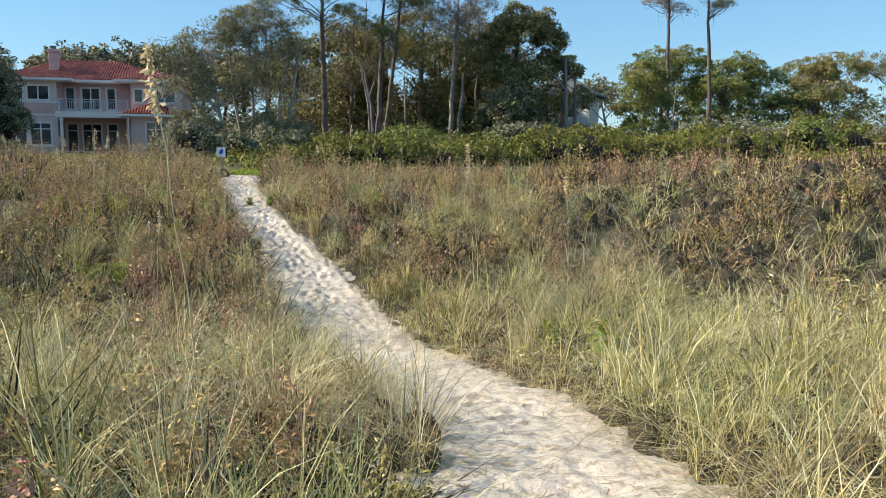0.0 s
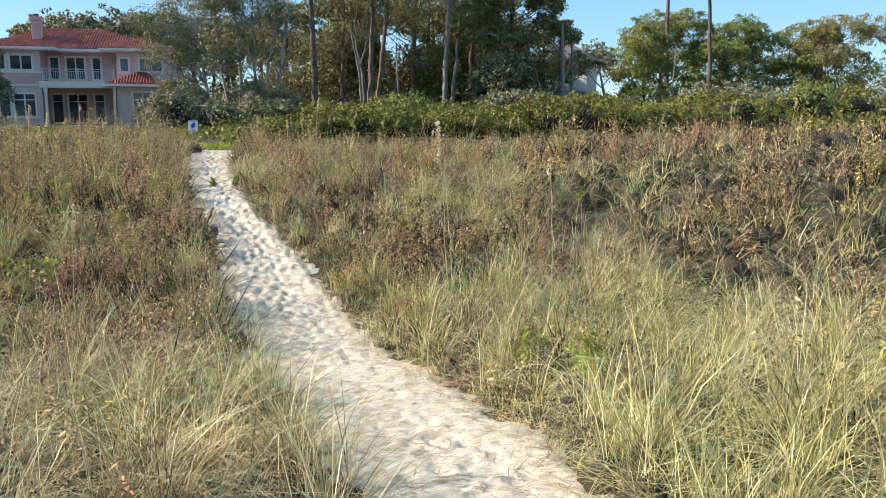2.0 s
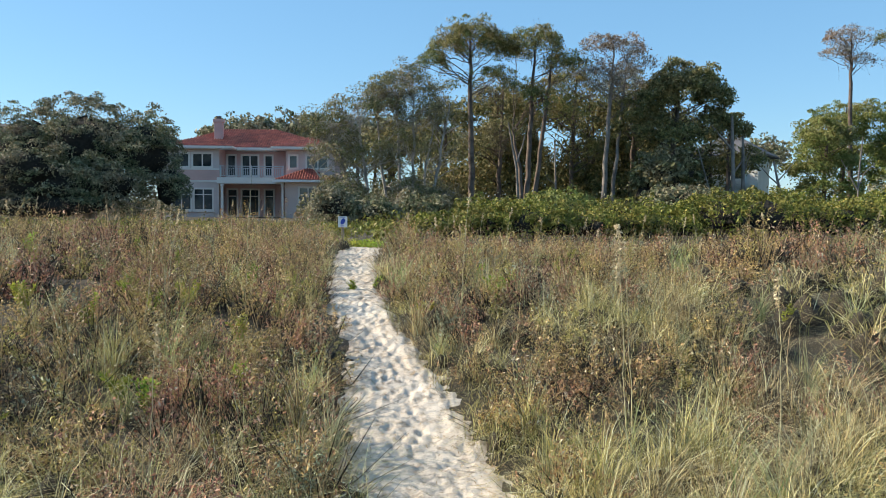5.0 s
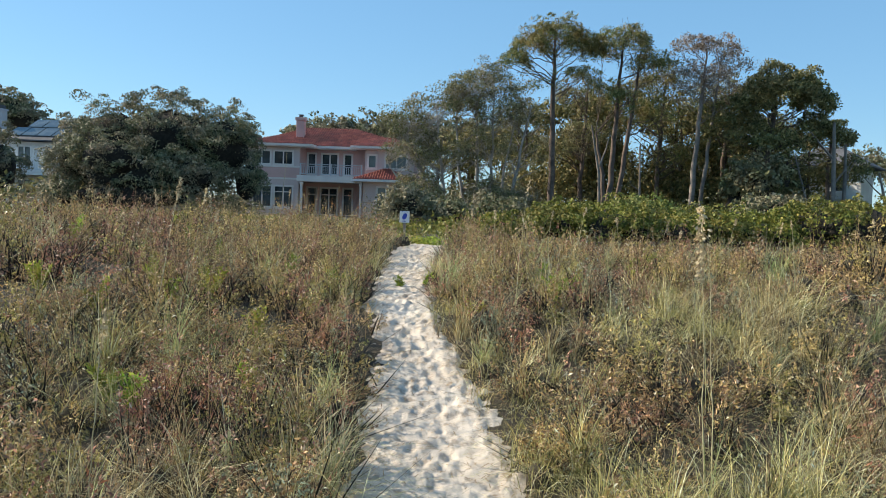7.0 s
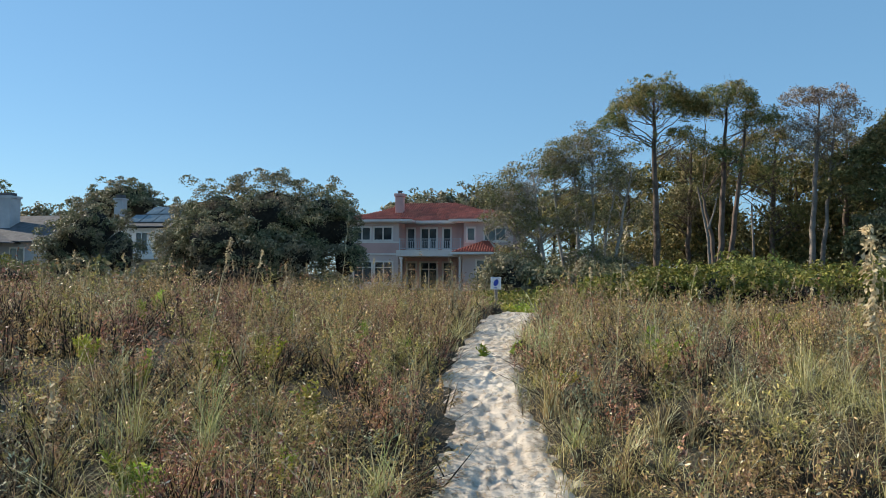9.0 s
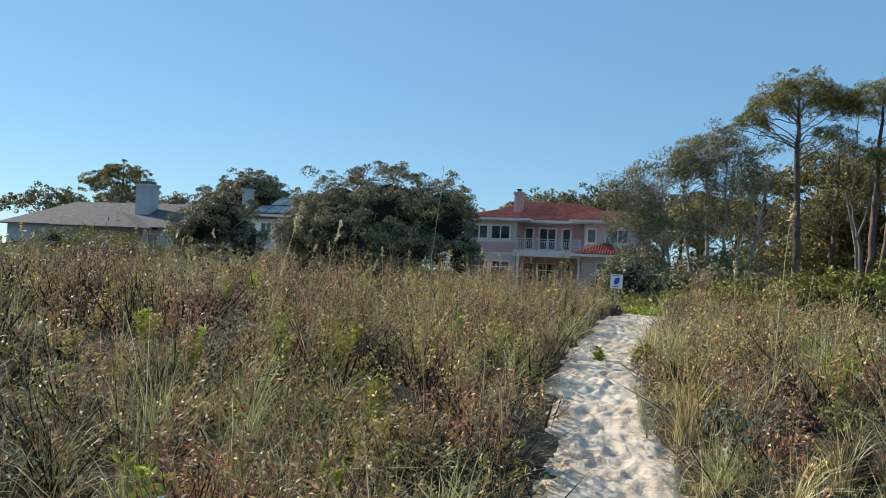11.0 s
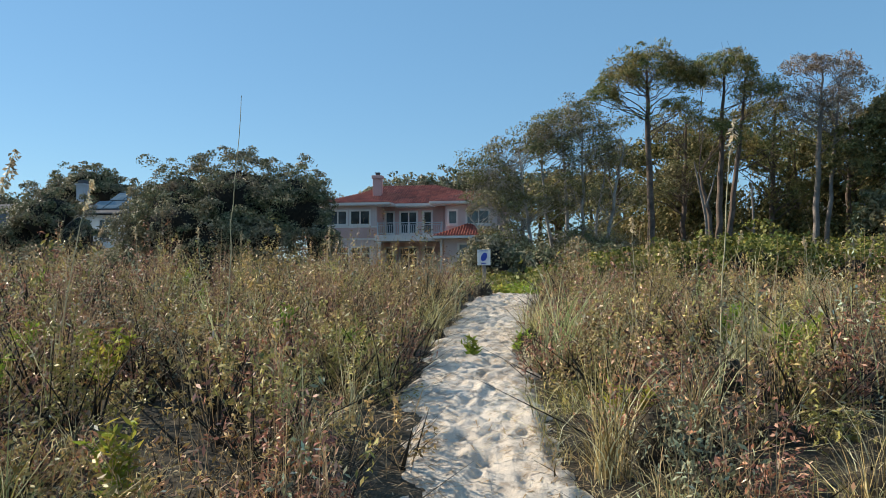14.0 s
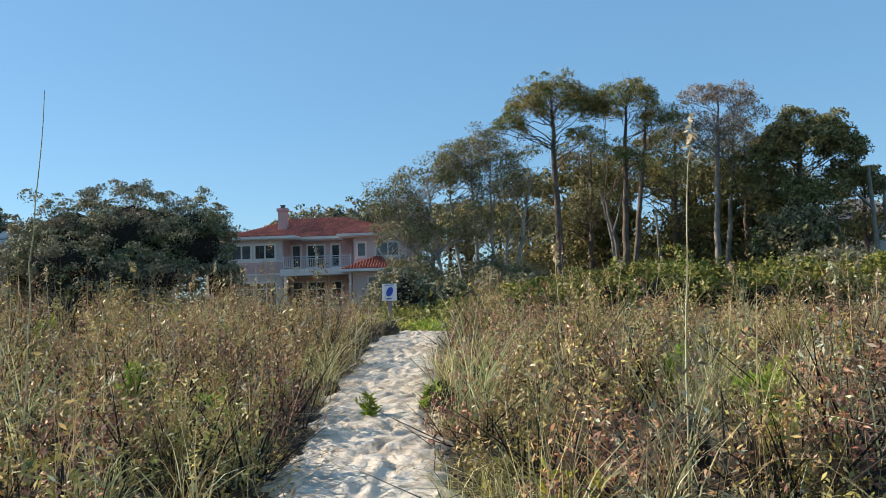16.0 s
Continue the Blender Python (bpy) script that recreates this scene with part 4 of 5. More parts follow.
def snag(seed, points, arms, label="broken dead pine trunk"):
    rng = np.random.RandomState(seed)
    t = root("dead_tree", *points[0][:3], label, "dead tree")
    part("trunk", tube([p[:3] for p in points], [p[3] * 0.7 for p in points], 9), DEAD_WOOD, t)
    for a in arms:
        a = np.array(a, float)
        part("branch", tube(np.stack([a[:3], (a[:3] + a[3:6]) / 2 + rng.normal(0, 0.1, 3), a[3:6]]), [a[6], a[6] * 0.7, 0.02], 6), DEAD_WOOD, t)


snag(31, [(37.3, 45.5, 0.7, 0.26), (37.2, 45.5, 4, 0.2), (37.0, 45.5, 8.2, 0.12)], [(37.2, 45.5, 5.8, 35.6, 45.5, 7.6, 0.09), (37.2, 45.5, 4.4, 38.2, 45.5, 5.8, 0.07)])
snag(32, [(38.0, 45.8, 0.7, 0.2), (38.0, 45.8, 4, 0.17), (37.9, 45.8, 6.9, 0.11)], [(38, 45.8, 4.4, 38.6, 45.8, 6.0, 0.05)])
snag(33, [(36.4, 44.5, 0.7, 0.12), (35.3, 44.5, 3.0, 0.1), (34.4, 44.5, 6.0, 0.05)], [(35.3, 44.5, 3.0, 34.2, 44.5, 3.9, 0.04)], "thin leaning dead trunk")
snag(34, [(40.6, 45.5, 0.7, 0.2), (40.4, 45.5, 3.2, 0.15), (39.9, 45.5, 5.2, 0.07)], [(40.4, 45.5, 3.6, 38.9, 45.5, 5.0, 0.06), (40.3, 45.5, 4.0, 41.4, 45.5, 5.4, 0.05)])
snag(35, [(25.6, 46.4, 0.7, 0.12), (25.5, 46.4, 4, 0.1), (25.4, 46.4, 6.4, 0.07)], [(25.5, 46.4, 3.6, 24.8, 46.4, 4.4, 0.03)], "slim bare dead pole of a pine")
snag(36, [(23.0, 45.8, 0.7, 0.14), (22.8, 45.8, 4.5, 0.12), (22.2, 45.8, 7.6, 0.06)], [(22.8, 45.8, 5.0, 23.4, 45.8, 7.2, 0.07)])
snag(37, [(47.8, 49, 0.7, 0.12), (47.7, 49, 4, 0.1), (47.9, 49, 7.2, 0.05)], [(47.7, 49, 3.4, 46.4, 49, 5.6, 0.05), (47.7, 49, 3.6, 48.9, 49, 5.4, 0.05)], "slim bare forked dead trunk")

tree("pine", 27, [trunk(57.8, 58, 0.8, 8.6, 0.18, 0.3)], [(57.6, 58, 7.0, 2.6, 2.2, 1.8, 90), (59.6, 58, 4.6, 2.6, 2.0, 1.8, 70), (55.8, 58, 4.4, 2.2, 2.0, 1.6, 60)], BRIGHT_PINE, BARK, "rounded green pine among taller ones", each=56, limbs=24, **full_needles)
tree("pine", 28, [trunk(67.5, 58, 0.8, 8.0, 0.18, 0.3)], [(67.4, 58, 6.4, 2.8, 2.2, 1.8, 90), (70.0, 58, 4.4, 2.8, 2.0, 1.8, 70), (64.8, 58, 4.2, 2.6, 2.0, 1.6, 60)], PINE, BARK, "olive green pine at the edge of the wood", each=50, limbs=24, **full_needles)
tree("pine", 29, [trunk(80, 62, 0.8, 11.0, 0.22, 0.4)], [(79, 62, 9.6, 3.2, 2.4, 2.0, 90), (83, 62, 8.6, 3.2, 2.4, 2.2, 80), (79.5, 61, 5.6, 4.0, 2.4, 2.4, 80)], PINE, BARK, "wide olive pine by the boardwalk", each=50, limbs=24, **full_needles)
wood = tree("shade_tree", 20, [trunk(22, 54, 0.7, 10.5, 0.17, 0.4), trunk(23.6, 55, 0.7, 9.5, 0.13, -0.3)],
            [(22, 54, 8.6, 2.4, 2.0, 2.2, 90), (23.8, 55, 6.0, 2.4, 2.0, 2.0, 80), (21.4, 54, 3.6, 2.4, 2.0, 2.0, 80)], DARK_PINE, BARK, "dark tree inside the wood", leaf=(0.29, 0.13), each=26, limbs=24)
tagged(wood, group="trees of the dark wood")
for dx, dy, tall, turn in ((-3.6, 2, 0.95, 70), (3.6, 1, 1.05, 160), (7.2, 0.5, 1.0, 20), (10.6, 2, 1.02, 250), (13.4, 1, 0.92, 110), (16.2, 3, 0.8, 300), (2.0, 6, 1.05, 200), (9.0, 7, 1.0, 330), (-7.5, 6, 0.8, 140)):
    c = copy_thing(wood, pose(22 + dx, 54 + dy, 0.7, 0, 0, turn))
    c.scale = (1, 1, tall)
far = tree("far_tree", 21, [trunk(-8, 92, 0.7, 9, 0.2)], [(-8, 92, 8.6, 3.6, 3, 1.9, 90), (-5, 92, 7.6, 2.8, 3, 2, 70), (-11, 92, 7.4, 3, 3, 2, 70)], OAK, BARK, "distant rounded dark treetop beyond the houses", leaf=(0.36, 0.2), each=18, limbs=8)
tagged(far, group="far trees")
for x, y, s in ((-7, 94, 1.18), (-3, 94, 1.2), (1, 93, 1.24), (5, 95, 1.26), (9, 94, 1.22), (13, 93, 1.22), (17, 96, 1.2), (21, 96, 1.16), (-16, 96, 1.0), (-26, 98, 1.05), (-38, 100, 1.1), (-48, 112, 1.25), (-60, 116, 1.3), (-72, 112, 1.3), (-84, 108, 1.35), (-96, 104, 1.3), (30, 100, 0.95), (48, 96, 1.0), (60, 92, 1.0), (78, 90, 1.1), (90, 86, 1.15)):
    c = copy_thing(far, pose(x, y, 0.7, 0, 0, x * 37 % 360))
    c.scale = (s, s, s)
tree("pine", 22, [trunk(-37.5, 78, 0.7, 12.2, 0.24)], [(-37.5, 78, 10.8, 3.6, 3.0, 2.3, 120), (-40.4, 78, 9.4, 2.6, 2.4, 2.0, 70), (-34.8, 78, 9.6, 2.4, 2.4, 1.8, 70)], OAK, BARK, "rounded dark tree rising behind a white house", each=50, limbs=20, leaf=(0.26, 0.14), dense=0.6)
tree("pine", 23, [trunk(-73, 96, 0.7, 16, 0.3)], [(-73, 96, 14.5, 4, 3, 2.2, 90), (-77, 96, 13, 3.5, 3, 2.5, 70), (-70, 96, 12, 3, 3, 2, 50)], PINE, BARK, "tall pine behind the grey house", each=36, limbs=20, leaf=(0.45, 0.14))

# ---- shrubs ----


def shrub(name, seed, x, y, rx, ry, top, mat, label, group="", leaf=(0.095, 0.055), count=80, each=27, spray=0.12):
    rng = np.random.RandomState(seed)
    z = float(terrain(x, y))
    t = root(name, x, y, z, label, "shrub", group)
    hz = (top - z) / 2
    blobs = [(x, y, z + hz * 0.95, rx, ry, hz, count)]
    for _ in range(5):
        a = rng.uniform(0, 6.28)
        s = rng.uniform(0.35, 0.6)
        blobs.append((x + np.cos(a) * rx * 0.6, y + np.sin(a) * ry * 0.6, z + hz * rng.uniform(0.6, 1.35), rx * s, ry * s, hz * s, count // 4))
    clumps, out = crown_clumps(rng, blobs)
    clumps[:, 2] = np.maximum(clumps[:, 2], z + 0.08)
    stems = []
    for k in rng.choice(len(clumps), 14, replace=False):
        foot = np.array([x, y, z - 0.05]) + rng.normal(0, 0.12, 3) * [1, 1, 0]
        stems.append(tube([foot, (foot + clumps[k]) / 2 + rng.normal(0, 0.08, 3), clumps[k]], [0.03, 0.02, 0.006], 5))
    part("stemwork", joined(stems), BARK, t)
    # near-black domes inside the shrub, painting the shade behind its leaves
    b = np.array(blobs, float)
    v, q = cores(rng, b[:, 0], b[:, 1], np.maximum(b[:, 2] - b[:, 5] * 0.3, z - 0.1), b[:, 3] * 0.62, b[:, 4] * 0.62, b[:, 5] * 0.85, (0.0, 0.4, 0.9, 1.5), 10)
    tagged(part("shade_core", (v, q), SHADE_FILL, t), kind="stuff")
    v, q = puffs(rng, clumps, out, each, np.array((spray, spray, spray * 0.8)) * 1.9, leaf, 0.5, 0.5)
    low = terrain(v[:, 0], v[:, 1]) + 0.02
    v[:, 2] = np.maximum(v[:, 2], low)
    part("foliage", (v, q), mat, t)
    return t


r = random.Random(4)
ROW = [(15.7, 16.2, 0.9, 1.95), (16.8, 16.6, 1.1, 2.35), (18.2, 17.2, 1.2, 2.5), (19.6, 17.0, 1.2, 2.4), (21.0, 17.4, 1.3, 2.5), (22.5, 17.8, 1.3, 2.55), (24.0, 18.2, 1.4, 2.6), (25.6, 18.4, 1.4, 2.75), (27.2, 18.6, 1.5, 2.85), (28.9, 18.8, 1.5, 2.95), (30.6, 19.2, 1.4, 2.8), (32.3, 20.0, 1.4, 2.6),
       (34.0, 23.0, 1.7, 2.8), (36.5, 24.0, 1.9, 3.2), (39.2, 25.0, 1.9, 3.1), (33.0, 27.0, 2.0, 3.2), (29.0, 25.0, 1.9, 3.0), (24.5, 24.0, 1.9, 2.9), (20.5, 24.0, 1.7, 2.7)]
for i, (x, y, w, top) in enumerate(ROW):
    shrub("hedge_shrub", 50 + i, x, y, w * r.uniform(0.8, 1.15), w * 0.85, top + r.uniform(-0.4, 0.15), HEDGE, "dense glossy green wild hedge shrub behind the dune", "shrubs of the wild hedge")
for i, (x, y, w, top) in enumerate([(44, 38, 2.8, 3.4), (47, 40, 3.4, 4.4), (52, 40, 3.2, 4.2), (57, 42, 3.6, 4.6), (63, 42, 3.6, 4.8), (69, 44, 4, 5.2), (36, 36, 2.4, 3.1), (31, 36, 2.4, 3.2), (24, 37, 2.2, 2.9), (20, 38, 2.0, 2.6)]):
    shrub("bush", 80 + i, x, y, w, w * 0.8, top, (HEDGE, OAK, BRIGHT_PINE)[i % 3], "wild bush at the edge of the wood", "bushes before the wood", leaf=(0.2, 0.1), count=60, each=34, spray=0.28)
shrub("bush", 95, 31.9, 43.2, 2.0, 1.6, 6.2, SCRUB_OAK, "leafy grey-green bush under the pines", leaf=(0.24, 0.13), count=90, each=34, spray=0.25)
for i, (x, y, w, top) in enumerate([(11.8, 37, 1.3, 3.2), (13.9, 36.5, 1.2, 2.6), (16.5, 38, 1.6, 2.8)]):
    shrub("bush", 96 + i, x, y, w, w, top, OAK, "shaded bush beside the end of the path", leaf=(0.18, 0.09), count=60, each=36, spray=0.22)
for i, (x, y, w, top) in enumerate([(-12.5, 29, 2.2, 3.0), (-15.5, 31, 2.4, 3.4), (-19, 33, 2.6, 3.6)]):
    shrub("bush", 110 + i, x, y, w, w, top, (SCRUB_OAK, HEDGE)[i % 2], "low olive bush on the dune", leaf=(0.12, 0.06), count=60, each=36, spray=0.18)


def undergrowth(seed, n, x0, x1, y0, y1, tall, mat, leaf, label):
    rng = np.random.RandomState(seed)
    x, y = rng.uniform(x0, x1, n), rng.uniform(y0, y1, n)
    h = tall * (0.55 + 0.45 * waves(x, y, seed, 6.0)) * rng.uniform(0.0, 1.0, n) ** 0.6
    c = np.stack([x, y, terrain(x, y) + 0.03 + np.maximum(h, 0.02)], -1)
    tagged(part("undergrowth", leaves(rng, c, leaf, leaf * 0.5, 0.4), mat), label, "undergrowth", kind="stuff")


undergrowth(401, 22000, 9.5, 40, 38, 52, 2.0, OAK, 0.17, "dark undergrowth below the trees")
undergrowth(402, 11000, 36, 80, 30, 58, 1.8, HEDGE, 0.26, "green undergrowth below the pines")
undergrowth(403, 26000, -34, 14, 16.5, 38, 0.55, HEDGE, 0.15, "low olive growth behind the dune crest")
undergrowth(409, 7000, -15, 0, 45, 51, 2.2, OAK, 0.2, "dark growth in the shade of the live oak")
undergrowth(404, 9000, 14, 44, 19, 38, 1.2, HEDGE, 0.16, "low green growth behind the hedge")
undergrowth(405, 14000, -90, -10, 40, 95, 2.6, SCRUB_OAK, 0.5, "garden growth round the far houses")
undergrowth(406, 24000, 17, 39, 49.5, 57, 7.0, DARK_PINE, 0.29, "dark thicket filling the wood")
undergrowth(407, 14000, 50, 86, 56, 66, 6.5, HEDGE, 0.24, "green thicket below the pines")
undergrowth(408, 7000, 8, 18, 47, 56, 4.0, OAK, 0.26, "dark thicket behind the scrub oaks")

# ---- growth on the dune ----


def field(rng, n, x0, x1, y0, y1, keep):
    """n places spread over a rectangle, of which those that keep() admits by chance stay."""
    x, y = rng.uniform(x0, x1, n), rng.uniform(y0, y1, n)
    ok = rng.uniform(size=n) < keep(x, y)
    return x[ok], y[ok]


def nearness(x, y):
    """Metres from the walked line and the growth that stands along it."""
    return np.hypot(np.maximum(np.abs(x - 16) - 0.5, 0), np.maximum(np.maximum(-8 - y, y - 7), 0))


def scrubby(x, y):
    """How far brown scrub takes the place of grass: 0 to 1."""
    v = waves(x, y, 31, 5.5) * 0.8 + 0.55 * waves(x, y, 32, 2.2)
    v = v + 1.75 * smooth(-3.5, 3.0, y) + 0.35 * smooth(14, 9, x) - 1.15 * smooth(16.9, 18.6, x) * smooth(9, 2.5, y) - 0.30 + 2.6 * np.exp(-((x - 14.0) ** 2 / 1.6 + (y + 6.0) ** 2 / 0.7))
    return smooth(-0.25, 0.75, v)


def in_fan(x, y):
    right = (x - 15) < (y + 9.5) * 1.16 + 1.5
    left = (16.5 - x) < (y + 5.0) * 1.25 + 5.5
    return right & left


def tuft_blades(rng, x, y, per, tall, spread, lean, width, segs, droop=0.85):
    n = len(x)
    size = rng.choice((0.55, 0.8, 1.0, 1.25), n) * rng.uniform(0.85, 1.12, n) * tall * (1 - 0.32 * smooth(8, 12, y) * smooth(15.5, 17.5, x))
    k = rng.poisson(per, n) + 2
    i = np.repeat(np.arange(n), k)
    bx, by = x[i] + rng.normal(0, spread, len(i)), y[i] + rng.normal(0, spread, len(i))
    free = beside(bx, by) > -0.05 * rng.uniform(0, 1, len(i))
    i, bx, by = i[free], bx[free], by[free]
    m = len(i)
    a = rng.uniform(0, 2 * np.pi, m)
    reach = (0.18 * lean + np.abs(rng.normal(0, 0.9 * lean, m))) * size[i]
    wind = np.array([0.10, -0.03]) * size[i][:, None]
    ln = np.stack([np.cos(a) * reach + wind[:, 0], np.sin(a) * reach + wind[:, 1], np.zeros(m)], -1)
    h = size[i] * rng.uniform(0.45, 1.1, m)
    base = np.stack([bx, by, terrain(bx, by) - 0.02], -1)
    return blades(rng, base, h, ln, width * rng.uniform(0.6, 1.4, m), segs, droop)


def stuff(name, mesh, mat, label, category):
    return tagged(part(name, mesh, mat), label, category, kind="stuff")


rng = np.random.RandomState(77)
# near grass along the path, then the wider field, then the far part
ZONES = ((900, 4.0, 62, 0.74, 0.050, 1.0, 0.0046, 4), (1800, 9.5, 30, 0.66, 0.07, 1.0, 0.0082, 3), (2900, 40.0, 14, 0.56, 0.10, 0.95, 0.0150, 2))
inner = 0.0
for count, outer, per, tall, spread, lean, width, segs in ZONES:
    lo, hi = inner, outer
    x, y = field(rng, count * 3, 16 - outer, min(16 + outer, 46), max(-8 - outer, -11), min(7 + outer, 17.5),
                 lambda x, y: in_fan(x, y) * (nearness(x, y) >= lo) * (nearness(x, y) < hi) * (beside(x, y) > 0.02) * (1.0 - 0.93 * scrubby(x, y)))
    stuff("grass", tuft_blades(rng, x, y, per, tall, spread, lean, width, segs), GRASS, "thick olive and straw-coloured dune grass", "grass")
    # thatch domes also paint the shade at the foot of each tuft
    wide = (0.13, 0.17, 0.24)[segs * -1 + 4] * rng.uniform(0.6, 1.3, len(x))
    stuff("thatch", cores(rng, x, y, terrain(x, y) - 0.03, wide, wide, wide * 1.5), SHADE_THATCH, "dead brown thatch, darkened to paint the shade at the foot of the dune grass", "grass")
    inner = outer
# stiff green tufts hugging the path
x, y = field(rng, 560, 12, 20, -9, 12.5, lambda x, y: (beside(x, y) > 0.03) * (beside(x, y) < 0.9) * smooth(-0.2, 0.5, waves(x, y, 41, 1.6)))
stuff("grass", tuft_blades(rng, x, y, 20, 0.62, 0.06, 0.38, 0.0055, 4, 0.35), GREEN_GRASS, "stiff green grass tufts along the sand path", "grass")
x, y = field(rng, 380, 7, 25, -2, 10, lambda x, y: (beside(x, y) > 0.05) * smooth(0.1, 0.6, waves(x, y, 43, 2.3)))
stuff("grass", tuft_blades(rng, x, y, 26, 0.72, 0.05, 0.55, 0.0065, 4, 0.5), GREEN_GRASS, "grey-green grass tufts standing in the scrub", "grass")
# low straw-coloured tufts that hide the foot of the growth on the sunny side of the sand
x, y = field(rng, 1500, 15, 18.5, -7, 9, lambda x, y: (beside(x, y) > -0.06) * (beside(x, y) < 0.5) * (x > np.interp(y, RIGHT_Y, RIGHT_X) - 0.1))
stuff("grass", tuft_blades(rng, x, y, 22, 0.36, 0.06, 1.1, 0.0048, 3, 0.9), GRASS, "short straw-coloured grass beside the sand", "grass")
# fountains of long pale blades, the largest where they stand out beside the path
SPOTS = [(14.66, 2.75, 0.95), (16.02, 2.9, 0.8), (14.3, 3.4, 0.8), (16.25, 2.2, 0.7), (17.05, -0.3, 0.75), (17.15, -0.9, 0.7), (16.95, 0.3, 0.7), (15.1, -1.4, 0.75), (15.3, -0.2, 0.8), (14.6, -3.2, 0.75), (14.9, -7.0, 0.85), (14.5, -6.4, 0.9), (14.2, -7.0, 0.85), (14.75, -5.9, 0.8), (17.5, -6.2, 0.85), (17.8, -5.6, 0.8), (17.9, -6.8, 0.9), (13.5, 1.6, 0.75), (12.9, 4.4, 0.7)]
x, y = field(rng, 220, 9, 24, -9, 9, lambda x, y: in_fan(x, y) * (beside(x, y) > 0.06) * smooth(6.5, 2.5, nearness(x, y)))
x, y, big = np.append(x, [p[0] for p in SPOTS]), np.append(y, [p[1] for p in SPOTS]), np.append(rng.uniform(0.45, 0.72, len(x)), [p[2] for p in SPOTS])
half = np.arange(len(x)) % 5 < 2
for sort, mat, label in ((half, GREEN_GRASS, "grey-green fountain tussocks of dune grass"), (~half, GRASS, "straw-tipped fountain tussocks of dune grass")):
    for size in (0.55, 0.68, 0.85):
        these = sort & (np.abs(big - size) < (0.07 if size < 0.6 else 0.061 if size < 0.7 else 0.109))
        stuff("grass", tuft_blades(rng, x[these], y[these], 62 * size / 0.6, size * 1.1, 0.035, 0.55, 0.0056, 5, 0.9), mat, label, "grass")
# dry straw standing and lying in between
x, y = field(rng, 1300, 4, 34, -9, 15, lambda x, y: in_fan(x, y) * (beside(x, y) > 0.0) * smooth(13, 2, nearness(x, y)))
stuff("dry_stalks", tuft_blades(rng, x, y, 7, 0.62, 0.08, 1.25, 0.0045, 4, 1.0), STRAW, "dead straw stalks tangled among the grass", "dry stalks")


def scrub(rng, count, lo, hi, leaf, shoots, per, size, tall, bank=False):
    """Low rounded bushes of three sorts: leafy shoots that stand out of a dome, with thin dry stalks between them."""
    x, y = field(rng, count * 3, 16 - hi, min(16 + hi, 46), max(-8 - hi, -10), min(7 + hi, 17.0),
                 lambda x, y: in_fan(x, y) * (nearness(x, y) >= lo) * (nearness(x, y) < hi) * (beside(x, y) > 0.16) * (np.where((beside(x, y) < 0.7) & (x < np.interp(y, LEFT_Y, LEFT_X)), 1.0, 0.0) if bank else 0.10 + 0.90 * scrubby(x, y)))
    n = len(x)
    low = 1 - 0.32 * smooth(8, 12, y) * smooth(15.5, 17.5, x) + 0.12 * smooth(14, 12, x)
    h = tall * rng.uniform(0.35, 1.25, n) * low * (0.85 + 0.30 * waves(x, y, 51, 2.4)) * np.where(x < np.interp(y, LEFT_Y, LEFT_X), 1.0, 0.35 + 0.65 * smooth(0.0, 0.6, beside(x, y)))
    r = size * rng.uniform(0.6, 1.35, n)
    g = terrain(x, y)
    sort = waves(x, y, 61, 3.2) + 0.55 * waves(x, y, 62, 1.1) + rng.normal(0, 0.35, n) - 0.35 * smooth(16, 19, x) * smooth(-2, 4, y)
    sort = np.where(sort > 0.12, 0, np.where(sort > -0.92, 1, 2))
    i = np.repeat(np.arange(n), shoots)
    m = len(i)
    d = rng.normal(size=(m, 3))
    d[:, 2] = np.abs(d[:, 2])
    d /= np.linalg.norm(d, axis=1, keepdims=True)
    k = rng.uniform(0.45, 1.06, m) * (1 + 0.16 * np.sin(d[:, 0] * 9 + x[i] * 5) + 0.16 * np.sin(d[:, 1] * 8 + y[i] * 7))
    tip = np.stack([x[i] + d[:, 0] * r[i] * k, y[i] + d[:, 1] * r[i] * k, g[i] + 0.03 + h[i] * d[:, 2] * k], -1)
    axis = d * [0.75, 0.75, 0.35] + [0.06, 0, 0.55] + rng.normal(0, 0.28, (m, 3))
    axis /= np.linalg.norm(axis, axis=1, keepdims=True)
    ok = beside(tip[:, 0], tip[:, 1]) > -0.12
    i, tip, axis = i[ok], tip[ok], axis[ok]
    j = np.repeat(np.arange(len(i)), per)
    u = rng.uniform(0, 1, (len(j), 1)) ** 0.8
    around = np.cross(axis[j], rng.normal(size=(len(j), 3)))
    around /= np.linalg.norm(around, axis=1, keepdims=True) + 1e-9
    c = tip[j] - axis[j] * u * leaf[0] * 5.5 + around * leaf[0] * rng.uniform(0.15, 0.75, (len(j), 1))
    c[:, 2] = np.maximum(c[:, 2], terrain(c[:, 0], c[:, 1]) + 0.02)
    kind = sort[i][j]
    # short near-black strips low in each bush, painted as its shaded gaps
    w = np.repeat(np.arange(n), 22)
    m = len(w)
    a, far = rng.uniform(0, 6.28, m), rng.uniform(0, 0.8, m) * r[w]
    foot = np.stack([x[w] + np.cos(a) * far * 0.6, y[w] + np.sin(a) * far * 0.6, g[w] - 0.03], -1)
    ln = np.stack([np.cos(a) * far, np.sin(a) * far, a * 0], -1) + rng.normal(0, 0.24, (m, 3)) * [1, 1, 0]
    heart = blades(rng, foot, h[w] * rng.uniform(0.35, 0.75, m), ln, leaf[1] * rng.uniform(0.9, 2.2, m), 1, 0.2)
